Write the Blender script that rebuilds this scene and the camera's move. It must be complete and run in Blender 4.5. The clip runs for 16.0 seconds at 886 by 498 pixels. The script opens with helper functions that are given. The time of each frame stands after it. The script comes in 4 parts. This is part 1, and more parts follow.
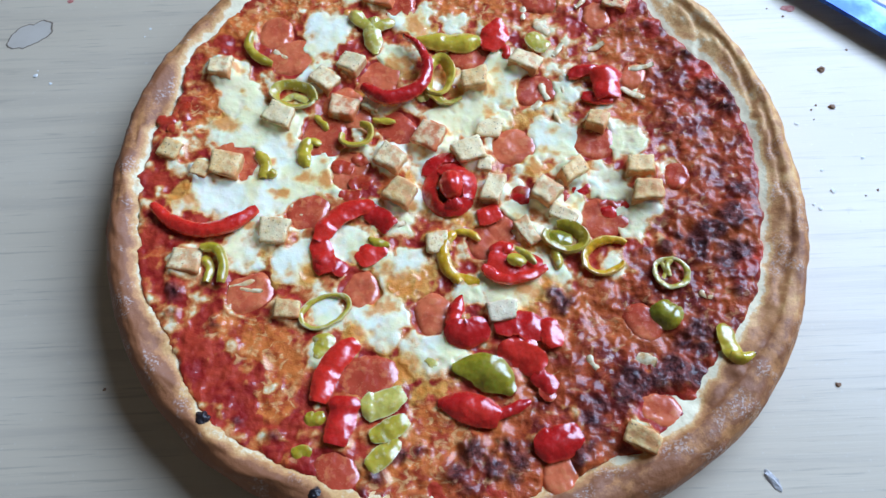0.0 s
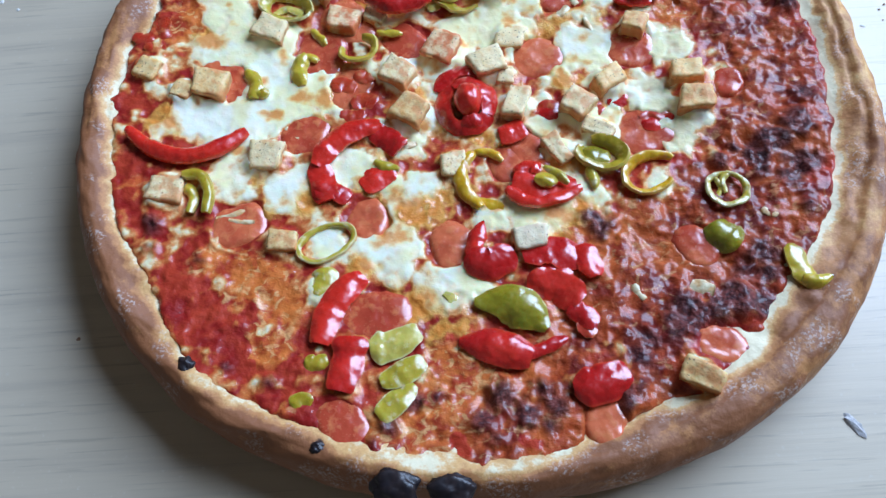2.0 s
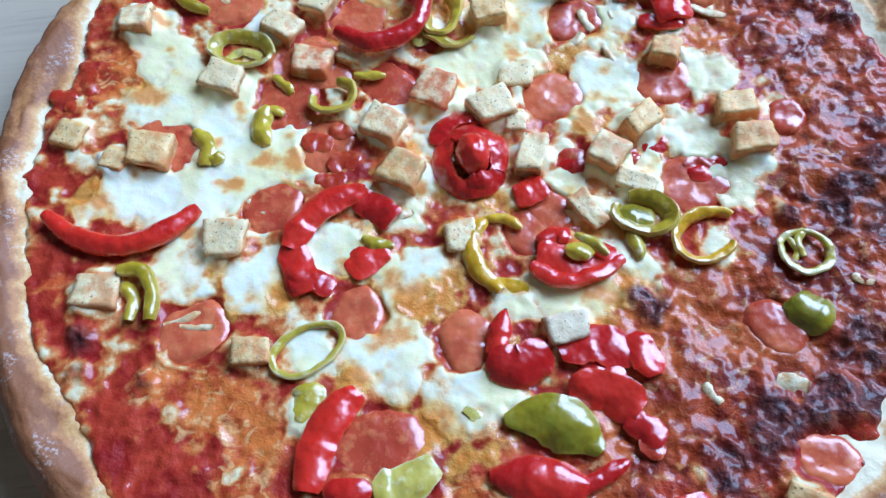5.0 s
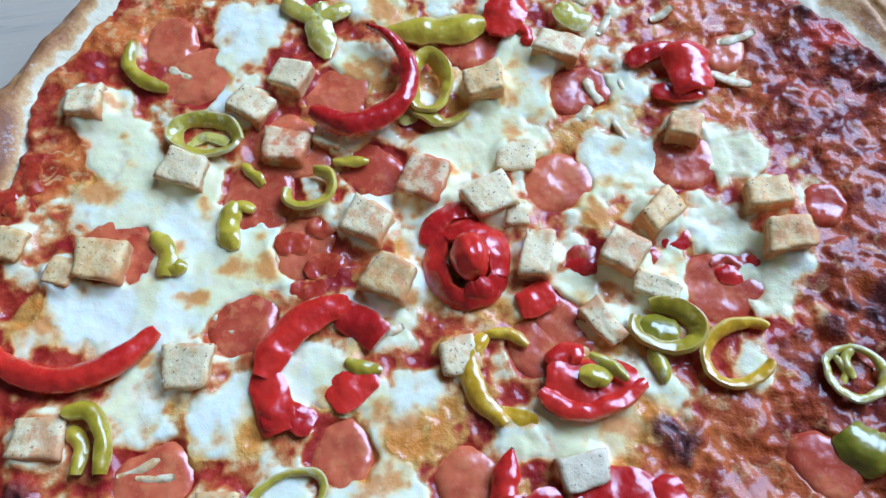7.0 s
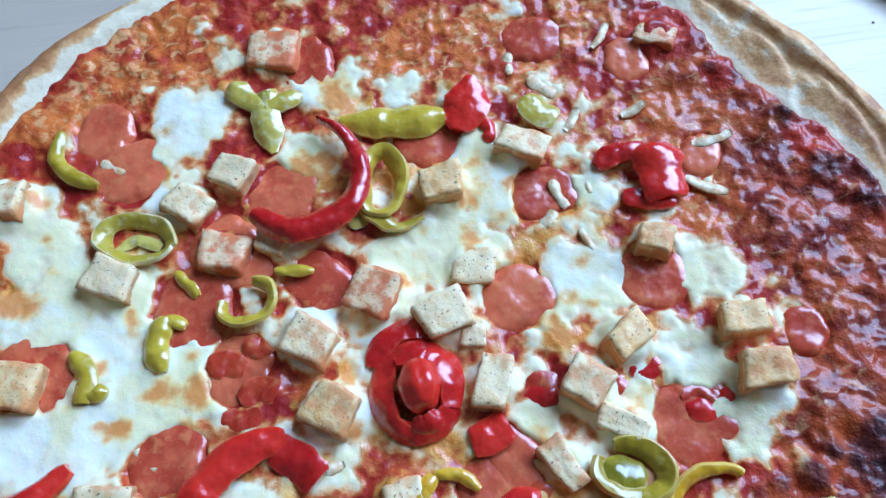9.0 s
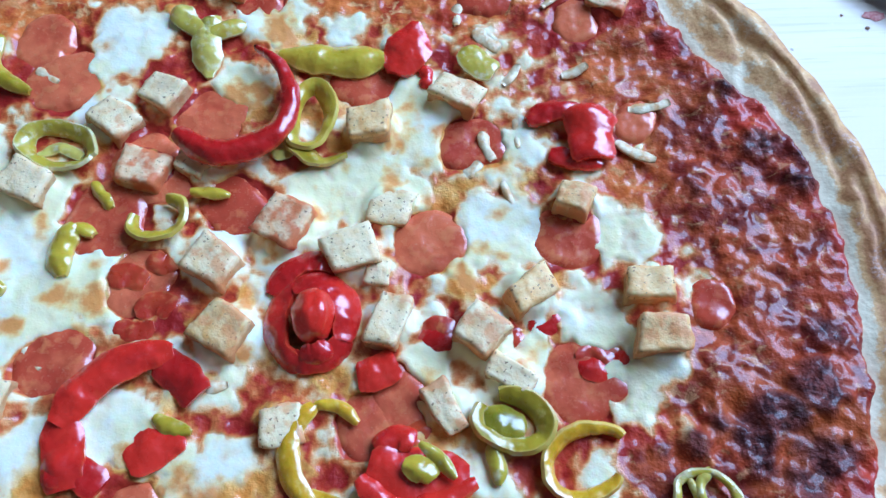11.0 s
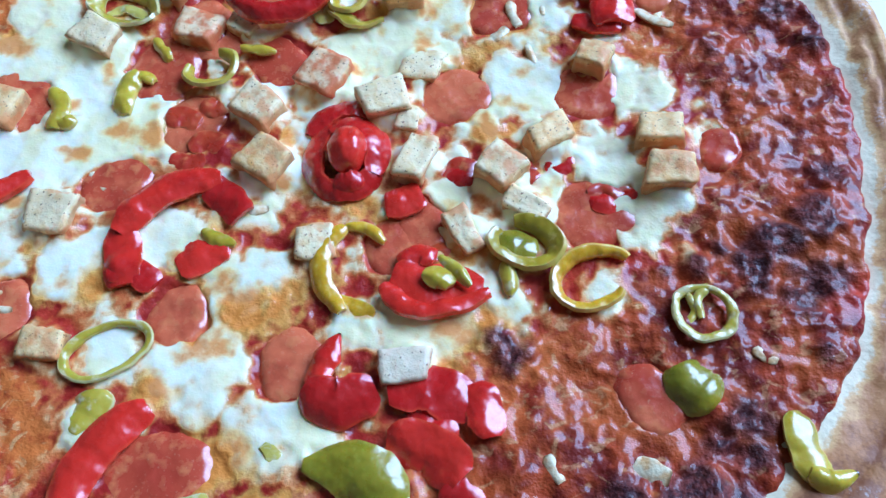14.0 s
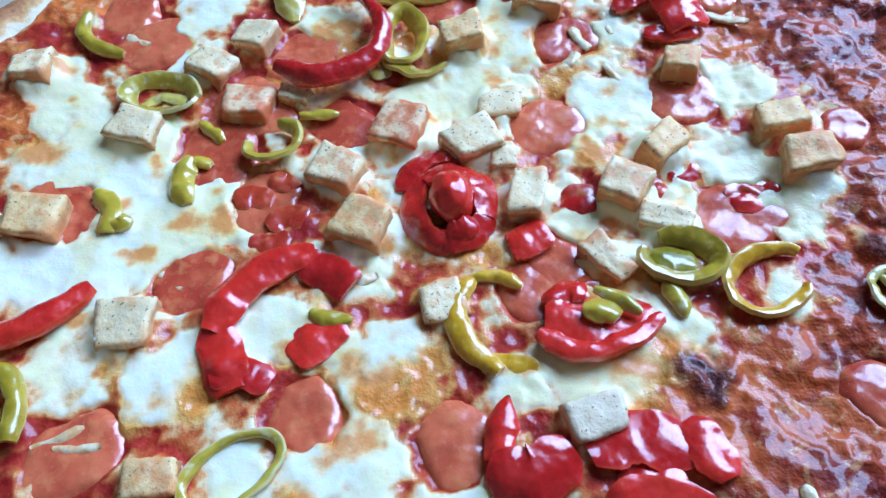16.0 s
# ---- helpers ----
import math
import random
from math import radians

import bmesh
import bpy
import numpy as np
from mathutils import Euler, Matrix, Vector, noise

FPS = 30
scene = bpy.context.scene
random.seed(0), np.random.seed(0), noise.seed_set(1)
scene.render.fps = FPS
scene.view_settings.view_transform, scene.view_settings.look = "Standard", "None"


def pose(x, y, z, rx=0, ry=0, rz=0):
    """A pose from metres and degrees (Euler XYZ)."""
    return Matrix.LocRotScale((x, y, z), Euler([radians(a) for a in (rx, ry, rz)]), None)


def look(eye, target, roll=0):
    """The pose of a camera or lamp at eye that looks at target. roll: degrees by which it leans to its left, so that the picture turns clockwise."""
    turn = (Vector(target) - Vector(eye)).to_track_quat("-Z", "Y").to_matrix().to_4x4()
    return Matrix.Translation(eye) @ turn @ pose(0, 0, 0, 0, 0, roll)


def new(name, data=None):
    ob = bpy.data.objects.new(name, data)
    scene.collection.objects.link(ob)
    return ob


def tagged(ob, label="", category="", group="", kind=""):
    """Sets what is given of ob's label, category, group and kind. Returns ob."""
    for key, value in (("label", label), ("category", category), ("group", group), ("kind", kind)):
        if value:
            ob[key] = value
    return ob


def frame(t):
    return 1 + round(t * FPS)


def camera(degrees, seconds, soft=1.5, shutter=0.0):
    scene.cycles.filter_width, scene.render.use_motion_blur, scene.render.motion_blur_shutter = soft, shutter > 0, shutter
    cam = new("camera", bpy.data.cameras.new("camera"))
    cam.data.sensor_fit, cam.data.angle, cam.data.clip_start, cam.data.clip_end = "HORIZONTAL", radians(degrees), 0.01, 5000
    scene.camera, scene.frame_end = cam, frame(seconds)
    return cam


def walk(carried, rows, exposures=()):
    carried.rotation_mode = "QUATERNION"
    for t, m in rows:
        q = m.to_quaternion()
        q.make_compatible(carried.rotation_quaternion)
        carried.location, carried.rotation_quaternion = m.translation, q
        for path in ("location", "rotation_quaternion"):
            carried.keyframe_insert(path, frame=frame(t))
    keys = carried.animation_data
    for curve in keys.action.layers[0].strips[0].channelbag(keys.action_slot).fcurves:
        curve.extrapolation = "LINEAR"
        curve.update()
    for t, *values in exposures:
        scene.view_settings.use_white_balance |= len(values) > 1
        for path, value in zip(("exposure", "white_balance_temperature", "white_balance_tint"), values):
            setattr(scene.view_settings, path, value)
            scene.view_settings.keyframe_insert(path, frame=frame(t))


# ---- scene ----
cam = camera(63.4, 16.0)
ROWS = [
    (0.0, -0.00459, -0.16924, 0.30346, 24.628, 1.033, -2.253),
    (0.5, -0.00274, -0.17094, 0.29704, 23.962, 1.885, -2.663),
    (1.0, -0.00470, -0.17204, 0.28569, 23.417, 2.115, -3.001),
    (1.5, -0.00714, -0.17597, 0.26824, 23.686, 2.637, -2.635),
    (2.0, -0.00726, -0.17531, 0.25534, 23.733, 2.679, -3.002),
    (2.5, -0.01081, -0.17315, 0.24005, 24.672, 2.437, -3.815),
    (3.0, -0.01368, -0.17094, 0.23020, 25.042, 2.025, -4.800),
    (3.5, -0.01399, -0.16343, 0.22273, 24.339, 2.033, -5.637),
    (4.0, -0.01777, -0.15293, 0.21805, 25.583, 1.338, -6.428),
    (6.5, -0.01515, -0.09715, 0.20806, 24.068, 3.086, -7.622),
    (7.0, -0.01182, -0.08685, 0.20346, 24.354, 2.206, -8.312),
    (7.5, -0.01255, -0.07863, 0.20238, 24.570, 1.724, -8.502),
    (8.0, -0.01074, -0.07051, 0.20365, 24.654, 1.829, -8.809),
    (8.5, -0.00429, -0.05894, 0.20088, 25.167, 0.994, -9.831),
    (9.0, 0.00355, -0.05428, 0.19986, 25.316, 1.176, -8.077),
    (11.5, 0.03668, -0.07886, 0.18872, 25.339, -0.738, 0.147),
    (12.0, 0.04178, -0.08838, 0.18767, 24.946, 0.284, 2.427),
    (12.5, 0.04434, -0.09731, 0.18813, 24.367, 1.351, 2.644),
    (13.0, 0.04651, -0.10515, 0.18784, 24.393, 2.420, 2.380),
    (13.5, 0.04447, -0.11244, 0.18934, 25.219, 2.544, 1.737),
    (14.0, 0.03601, -0.11604, 0.18699, 25.127, 2.217, 1.064),
    (14.5, 0.02654, -0.11656, 0.18274, 26.330, 2.777, -0.857),
    (15.0, 0.01295, -0.12039, 0.17681, 27.551, 3.446, -4.164),
    (15.5, -0.00239, -0.11748, 0.16726, 30.676, 2.535, -7.357),
    (16.0, -0.01230, -0.11470, 0.16037, 33.221, 3.451, -10.077),
]
walk(cam, [(t, pose(x, y, z, rx, ry, rz)) for t, x, y, z, rx, ry, rz in ROWS], [(0, 0, 5520, 10.5), (2.5, 0.03, 5450, 10.5), (4, 0.12, 5250, 10.5), (7, -0.02, 5080, 10.5), (9, -0.04, 4930, 11), (12, 0.0, 4830, 11), (16, 0.08, 4800, 10.5)])

# ---- light: an overcast window beside the table ----
world = bpy.data.worlds.new("overcast_sky")
scene.world = world
world.use_nodes = True
sky = world.node_tree.nodes.new("ShaderNodeTexSky")
sky.sky_type, sky.sun_disc = "NISHITA", False
sky.sun_elevation, sky.sun_rotation = radians(35), radians(90)
world.node_tree.links.new(sky.outputs[0], world.node_tree.nodes["Background"].inputs[0])
world.node_tree.nodes["Background"].inputs[1].default_value = 0.1
WINDOW_Y, WINDOW_Z, WINDOW_W, WINDOW_H, WALL_X = -0.1, 0.9, 1.0, 1.0, 0.85
ROOM = Matrix.Rotation(radians(40), 4, "Z")  # the table stands askew in the room
day = bpy.data.lights.new("window_light", "AREA")
day.shape, day.size, day.size_y, day.energy, day.color = "RECTANGLE", WINDOW_H, WINDOW_W, 36, (0.7, 0.83, 1.02)
lamp = new("window_light", day)
lamp.matrix_world = ROOM @ look((WALL_X + 0.02, WINDOW_Y, WINDOW_Z), (0, WINDOW_Y, WINDOW_Z))


# ---- materials ----
class Nodes:
    """Short hand for a node material with object coordinates."""

    def __init__(self, name, rough=0.5, **sockets):
        self.m = bpy.data.materials.new(name)
        self.m.use_nodes = True
        self.t = self.m.node_tree
        self.b = self.t.nodes["Principled BSDF"]
        self.b.inputs["Roughness"].default_value = rough
        for key, value in sockets.items():
            self.b.inputs[key.replace("_", " ")].default_value = value
        self.co = self.t.nodes.new("ShaderNodeTexCoord").outputs["Object"]

    def put(self, value, socket):
        if isinstance(value, bpy.types.NodeSocket):
            self.t.links.new(value, socket)
        else:
            socket.default_value = (*value, 1) if isinstance(value, tuple) and len(value) == 3 and socket.type == "RGBA" else value

    def noise(self, scale, detail=4, rough=0.55, stretch=None, distort=0.0):
        n = self.t.nodes.new("ShaderNodeTexNoise")
        co = self.co
        if stretch:
            mp = self.t.nodes.new("ShaderNodeMapping")
            mp.inputs["Scale"].default_value = stretch
            self.t.links.new(co, mp.inputs[0])
            co = mp.outputs[0]
        self.t.links.new(co, n.inputs["Vector"])
        n.inputs["Scale"].default_value, n.inputs["Detail"].default_value = scale, detail
        n.inputs["Roughness"].default_value, n.inputs["Distortion"].default_value = rough, distort
        return n.outputs["Fac"]

    def cells(self, scale, feature="F1"):
        n = self.t.nodes.new("ShaderNodeTexVoronoi")
        n.feature = feature
        n.inputs["Scale"].default_value = scale
        self.t.links.new(self.co, n.inputs["Vector"])
        return n.outputs["Distance"]

    def math(self, op, a, b=0.0, c=0.0):
        n = self.t.nodes.new("ShaderNodeMath")
        n.operation = op
        for value, socket in zip((a, b, c), n.inputs):
            self.put(value, socket)
        return n.outputs[0]

    def step(self, value, low, high):
        n = self.t.nodes.new("ShaderNodeMapRange")
        n.interpolation_type = "SMOOTHSTEP"
        self.put(value, n.inputs["Value"])
        n.inputs["From Min"].default_value, n.inputs["From Max"].default_value = low, high
        return n.outputs[0]

    def mix(self, fac, a, b):
        n = self.t.nodes.new("ShaderNodeMix")
        n.data_type = "RGBA"
        self.put(fac, n.inputs[0])
        self.put(a, n.inputs[6])
        self.put(b, n.inputs[7])
        return n.outputs[2]

    def field(self, name):
        n = self.t.nodes.new("ShaderNodeAttribute")
        n.attribute_name = name
        return n.outputs["Fac"]

    def chance(self):
        return self.t.nodes.new("ShaderNodeObjectInfo").outputs["Random"]

    def bump(self, height, distance, strength=1.0):
        n = self.t.nodes.new("ShaderNodeBump")
        n.inputs["Distance"].default_value, n.inputs["Strength"].default_value = distance, strength
        self.put(height, n.inputs["Height"])
        if self.b.inputs["Normal"].links:
            self.t.links.new(self.b.inputs["Normal"].links[0].from_socket, n.inputs["Normal"])
        self.t.links.new(n.outputs[0], self.b.inputs["Normal"])

    def end(self, colour, rough=None):
        self.put(colour, self.b.inputs["Base Color"])
        if rough is not None:
            self.put(rough, self.b.inputs["Roughness"])
        return self.m


def around(k, value, amount, noise_value):
    """value shifted up and down by a noise."""
    return k.math("MULTIPLY_ADD", k.math("SUBTRACT", noise_value, 0.5), amount, value)


def top_material():
    k = Nodes("baked_cheese_and_sauce", 0.3, Coat_Roughness=0.055, Specular_IOR_Level=0.2, Subsurface_Weight=0.3, Subsurface_Scale=0.0025)
    k.b.inputs["Subsurface Radius"].default_value = (1.0, 0.6, 0.35)
    broad, wide, mid, fine = k.noise(40, 3), k.noise(95, 4), k.noise(270, 4, 0.55), k.noise(1000, 3, 0.55)
    threads = k.noise(190, 4, 0.55, (1.1, 1.4, 1), 0.8)
    sauce = k.mix(k.step(around(k, wide, 0.4, mid), 0.36, 0.66), (0.3, 0.013, 0.01), (0.5, 0.05, 0.02))
    toast = k.mix(k.step(around(k, wide, 0.5, mid), 0.36, 0.6), (0.42, 0.045, 0.014), (0.7, 0.19, 0.034))
    toast = k.mix(k.math("MULTIPLY", k.step(threads, 0.52, 0.64), 0.7), toast, (0.82, 0.48, 0.18))
    rich = k.mix(k.step(around(k, wide, 0.5, mid), 0.38, 0.64), (0.15, 0.013, 0.008), (0.42, 0.058, 0.014))
    rich = k.mix(k.math("MULTIPLY", k.step(broad, 0.48, 0.62), 0.75), rich, (0.52, 0.11, 0.02))
    rich = k.mix(k.math("MULTIPLY", k.step(threads, 0.57, 0.68), 0.5), rich, (0.7, 0.36, 0.15))
    pale = k.mix(k.step(around(k, broad, 0.5, wide), 0.4, 0.62), (0.96, 0.94, 0.73), (0.94, 0.85, 0.48))
    dark = k.mix(k.step(around(k, mid, 0.5, fine), 0.38, 0.66), (0.045, 0.016, 0.02), (0.19, 0.05, 0.042))
    cheese = around(k, around(k, around(k, k.field("cheese"), 0.12, wide), 0.3, mid), 0.1, fine)
    toasted = around(k, around(k, k.field("toast"), 0.3, mid), 0.15, fine)
    scorch = around(k, around(k, k.field("scorch"), 0.7, mid), 0.35, fine)
    golden = around(k, around(k, around(k, k.field("golden"), 1.2, wide), 1.8, mid), 0.6, fine)
    c = k.mix(k.step(toasted, 0.12, 0.42), sauce, k.mix(k.field("deep"), toast, rich))
    c = k.mix(k.math("MULTIPLY", k.step(cheese, 0.08, 0.32), 0.75), c, (0.68, 0.22, 0.05))
    c = k.mix(k.math("MULTIPLY", k.step(cheese, 0.24, 0.46), 0.85), c, (0.84, 0.54, 0.22))
    c = k.mix(k.math("MULTIPLY", k.step(cheese, 0.36, 0.56), 0.9), c, (0.9, 0.8, 0.52))
    c = k.mix(k.step(cheese, 0.46, 0.76), c, pale)
    c = k.mix(k.math("MULTIPLY", k.step(golden, -0.5, 0.4), 0.55), c, (0.9, 0.55, 0.1))
    c = k.mix(k.math("MULTIPLY", k.step(golden, 0.1, 1.0), 0.75), c, (0.74, 0.24, 0.03))
    burn = k.step(scorch, -0.25, 0.85)
    k.put(k.math("MULTIPLY_ADD", k.step(cheese, 0.2, 0.5), 0.3, 0.06), k.b.inputs["Subsurface Weight"])
    c = k.mix(k.math("MULTIPLY", burn, 0.94), c, dark)
    rugged = k.math("SUBTRACT", 1.0, k.math("MULTIPLY", k.step(cheese, 0.25, 0.5), 0.8))
    k.bump(k.math("MULTIPLY", k.noise(330, 3, 0.5), rugged), 0.0016, 0.42)
    k.bump(k.math("MULTIPLY", k.noise(750, 2, 0.5), k.math("MULTIPLY_ADD", k.field("deep"), 0.6, 0.3)), 0.0005, 0.5)
    k.bump(k.math("MULTIPLY", k.noise(850, 3, 0.6), burn), 0.0009, 0.7)
    k.bump(k.math("MULTIPLY", k.noise(1500, 2, 0.5), rugged), 0.0002, 0.5)
    k.put(k.math("MULTIPLY", k.math("MULTIPLY_ADD", k.field("deep"), -0.1, k.math("MULTIPLY_ADD", rugged, 0.3, 0.25)), k.math("MULTIPLY_ADD", burn, -0.35, 1.0)), k.b.inputs["Coat Weight"])
    return k.end(c, k.math("MULTIPLY_ADD", k.step(mid, 0.3, 0.7), 0.2, 0.4))


def crust_material():
    k = Nodes("baked_dough", 0.62)
    wide, mid, fine = k.noise(45, 4), k.noise(190, 5, 0.6), k.noise(1300, 3)
    bake = around(k, around(k, around(k, k.field("bake"), 0.9, wide), 1.1, mid), 0.35, fine)
    c = k.mix(k.step(bake, 0.1, 0.4), (0.88, 0.77, 0.5), (0.75, 0.44, 0.16))
    c = k.mix(k.step(bake, 0.35, 0.7), c, (0.52, 0.235, 0.08))
    c = k.mix(k.step(bake, 0.7, 1.05), c, (0.29, 0.11, 0.04))
    flour = k.math("MULTIPLY", k.step(k.noise(75, 2), 0.5, 0.62), k.step(k.noise(900, 4, 0.7), 0.5, 0.6))
    flour = k.math("MULTIPLY", flour, k.step(k.field("bake"), 0.35, 0.6))
    c = k.mix(k.math("MULTIPLY", flour, 0.4), c, (0.8, 0.76, 0.7))
    burnt = k.field("burnt")
    c = k.mix(k.step(around(k, burnt, 0.5, mid), 0.4, 0.6), c, (0.014, 0.01, 0.012))
    k.bump(k.noise(150, 4, 0.5), 0.0016, 0.5)
    k.bump(k.noise(700, 3, 0.5), 0.0003, 0.4)
    return k.end(c, k.math("MULTIPLY_ADD", mid, -0.25, 0.72))


def chicken_material(name, low, high, stain=None):
    k = Nodes(name, 0.45, Specular_IOR_Level=0.3, Subsurface_Weight=0.1, Subsurface_Scale=0.002)
    mid, fine = k.noise(330, 4), k.noise(1500, 3)
    c = k.mix(k.step(mid, 0.35, 0.7), low, high)
    c = k.mix(k.math("MULTIPLY", k.step(k.noise(1000, 1), 0.66, 0.71), 0.8), c, (0.22, 0.11, 0.06))
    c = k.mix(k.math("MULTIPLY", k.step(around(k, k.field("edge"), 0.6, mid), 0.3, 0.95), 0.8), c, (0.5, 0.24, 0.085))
    c = k.mix(k.math("MULTIPLY", k.step(around(k, k.noise(140, 4, 0.6), 0.25, k.chance()), 0.5, 0.64), 0.45), c, (0.68, 0.38, 0.15))
    c = k.mix(k.math("MULTIPLY", k.step(around(k, k.noise(110, 4, 0.6), 0.2, k.chance()), 0.54, 0.62), 0.5), c, (0.74, 0.25, 0.07))
    if stain:
        c = k.mix(k.math("MULTIPLY", k.step(k.noise(160, 3), 0.42, 0.58), 0.8), c, stain)
    k.bump(k.noise(700, 3, 0.55), 0.0005, 0.5)
    return k.end(c, k.math("MULTIPLY_ADD", fine, 0.3, 0.35))


def pepper_material(name, colours, rough, patch=0.5):
    k = Nodes(name, rough, Coat_Weight=1.0, Coat_Roughness=0.05, Subsurface_Weight=0.12, Subsurface_Scale=0.002)
    wide, mid = k.noise(85, 3), k.noise(380, 4)
    c = k.mix(k.step(around(k, wide, 0.5, k.chance()), 0.35, 0.7), colours[0], colours[1])
    c = k.mix(k.math("MULTIPLY", k.step(mid, patch, patch + 0.2), 0.7), c, colours[2])
    c = k.mix(k.math("MULTIPLY", k.step(k.field("cut"), 0.3, 0.8), 0.45), c, colours[2])
    c = k.mix(k.step(k.field("tip"), 0.6, 0.95), c, (0.035, 0.01, 0.008))
    k.bump(k.noise(150, 2, 0.45), 0.0026, 0.5)
    k.bump(k.noise(900, 2), 0.0002, 0.3)
    return k.end(c, k.math("MULTIPLY_ADD", mid, 0.25, rough - 0.08))


def salami_material():
    k = Nodes("baked_salami", 0.26, Coat_Weight=0.8, Coat_Roughness=0.06)
    mid, fine = k.noise(260, 4), k.noise(1400, 3)
    c = k.mix(k.step(around(k, k.noise(110, 3), 0.5, k.chance()), 0.35, 0.7), (0.52, 0.07, 0.03), (0.72, 0.17, 0.065))
    c = k.mix(k.math("MULTIPLY", k.step(mid, 0.5, 0.68), 0.7), c, (0.74, 0.24, 0.08))
    c = k.mix(k.math("MULTIPLY", k.step(k.noise(60, 4), 0.52, 0.62), 0.5), c, (0.42, 0.04, 0.02))
    c = k.mix(k.math("MULTIPLY", k.step(fine, 0.6, 0.75), 0.4), c, (0.74, 0.4, 0.22))
    k.bump(k.noise(130, 2), 0.0016, 0.45)
    k.bump(fine, 0.00012, 0.4)
    return k.end(c, k.math("MULTIPLY_ADD", mid, 0.25, 0.14))


def shred_material():
    k = Nodes("toasted_cheese_shred", 0.35, Coat_Weight=0.2)
    c = k.mix(k.step(k.noise(350, 4), 0.35, 0.7), (0.82, 0.72, 0.45), (0.7, 0.4, 0.14))
    k.bump(k.noise(900, 3), 0.0005, 0.5)
    return k.end(c)


def table_material():
    k = Nodes("pale_wood_laminate", 0.38)
    grain = k.noise(60, 6, 0.65, (0.06, 1.3, 1), 0.4)
    streak = k.noise(190, 4, 0.6, (0.05, 1.5, 1), 0.2)
    broad = k.noise(7, 3, 0.5, (0.25, 1, 1))
    c = k.mix(k.step(broad, 0.3, 0.7), (0.6, 0.51, 0.37), (0.7, 0.61, 0.46))
    c = k.mix(k.math("MULTIPLY", k.step(grain, 0.45, 0.75), 0.5), c, (0.43, 0.37, 0.29))
    c = k.mix(k.math("MULTIPLY", k.step(streak, 0.58, 0.72), 0.35), c, (0.33, 0.28, 0.21))
    c = k.mix(k.math("MULTIPLY", k.step(k.noise(420, 3), 0.62, 0.75), 0.25), c, (0.78, 0.75, 0.7))
    dash = k.noise(460, 3, 0.6, (0.05, 1.2, 1))
    c = k.mix(k.math("MULTIPLY", k.step(dash, 0.58, 0.7), 0.4), c, (0.34, 0.29, 0.22))
    k.bump(streak, 0.0003, 0.3)
    return k.end(c, k.math("MULTIPLY_ADD", k.noise(25, 4), 0.18, 0.22))


def plain_material(name, colour, rough=0.8, other=None, scale=20, metal=0.0):
    k = Nodes(name, rough, Metallic=metal)
    c = k.mix(k.step(k.noise(scale, 5), 0.35, 0.7), colour, other or tuple(v * 0.88 for v in colour))
    k.bump(k.noise(scale * 6, 3), 0.002 / max(scale / 20, 1) ** 2, 0.2)
    return k.end(c)


TOP, CRUST, SALAMI, SHRED, WOOD = top_material(), crust_material(), salami_material(), shred_material(), table_material()
RED = pepper_material("roasted_red_pepper", ((0.5, 0.012, 0.01), (0.7, 0.028, 0.014), (0.74, 0.09, 0.03)), 0.22, 0.62)
OLIVE = pepper_material("roasted_green_pepper", ((0.4, 0.29, 0.012), (0.62, 0.45, 0.03), (0.76, 0.6, 0.16)), 0.26, 0.58)
GREEN = pepper_material("roasted_dark_green_pepper", ((0.2, 0.18, 0.008), (0.34, 0.27, 0.012), (0.5, 0.4, 0.06)), 0.24, 0.6)
YELLOW = pepper_material("roasted_yellow_pepper", ((0.7, 0.38, 0.01), (0.84, 0.54, 0.025), (0.9, 0.7, 0.22)), 0.24, 0.55)
PALE = pepper_material("pale_pepper_flesh", ((0.52, 0.4, 0.03), (0.64, 0.53, 0.1), (0.8, 0.74, 0.45)), 0.3, 0.52)
TOMATO = pepper_material("stewed_tomato", ((0.46, 0.035, 0.014), (0.58, 0.08, 0.022), (0.68, 0.22, 0.07)), 0.26, 0.52)
CHICKEN = {
    "pale": chicken_material("poached_chicken", (0.95, 0.78, 0.45), (0.9, 0.66, 0.31)),
    "browned": chicken_material("browned_chicken", (0.93, 0.68, 0.32), (0.82, 0.46, 0.14)),
    "sauced": chicken_material("sauce_stained_chicken", (0.93, 0.68, 0.38), (0.86, 0.52, 0.23), (0.68, 0.16, 0.05)),
    "grey": chicken_material("greyish_chicken", (0.88, 0.75, 0.5), (0.78, 0.63, 0.4)),
}
BURNT = plain_material("burnt_dough", (0.012, 0.009, 0.012), 0.4, (0.03, 0.02, 0.02), 300)
PAINT = plain_material("matt_wall_paint", (0.28, 0.225, 0.16), 0.9)
TILE = plain_material("grey_floor", (0.32, 0.28, 0.24), 0.6)
STEEL = plain_material("blue_steel_blade", (0.015, 0.06, 0.32), 0.3, (0.2, 0.35, 0.7), 45, 0.5)
HANDLE = plain_material("blue_plastic", (0.05, 0.16, 0.5), 0.3, (0.06, 0.2, 0.58), 60)
CRUMB = plain_material("toasted_crumb", (0.2, 0.1, 0.05), 0.7, (0.35, 0.22, 0.12), 900)
FLOUR = plain_material("flour_crumb", (0.85, 0.84, 0.8), 0.8, (0.75, 0.73, 0.68), 900)
FLAKE = plain_material("grey_herb_flake", (0.4, 0.38, 0.37), 0.6, (0.6, 0.58, 0.57), 900)
BIT = plain_material("dried_sauce_bit", (0.45, 0.12, 0.1), 0.6, (0.6, 0.3, 0.25), 900)
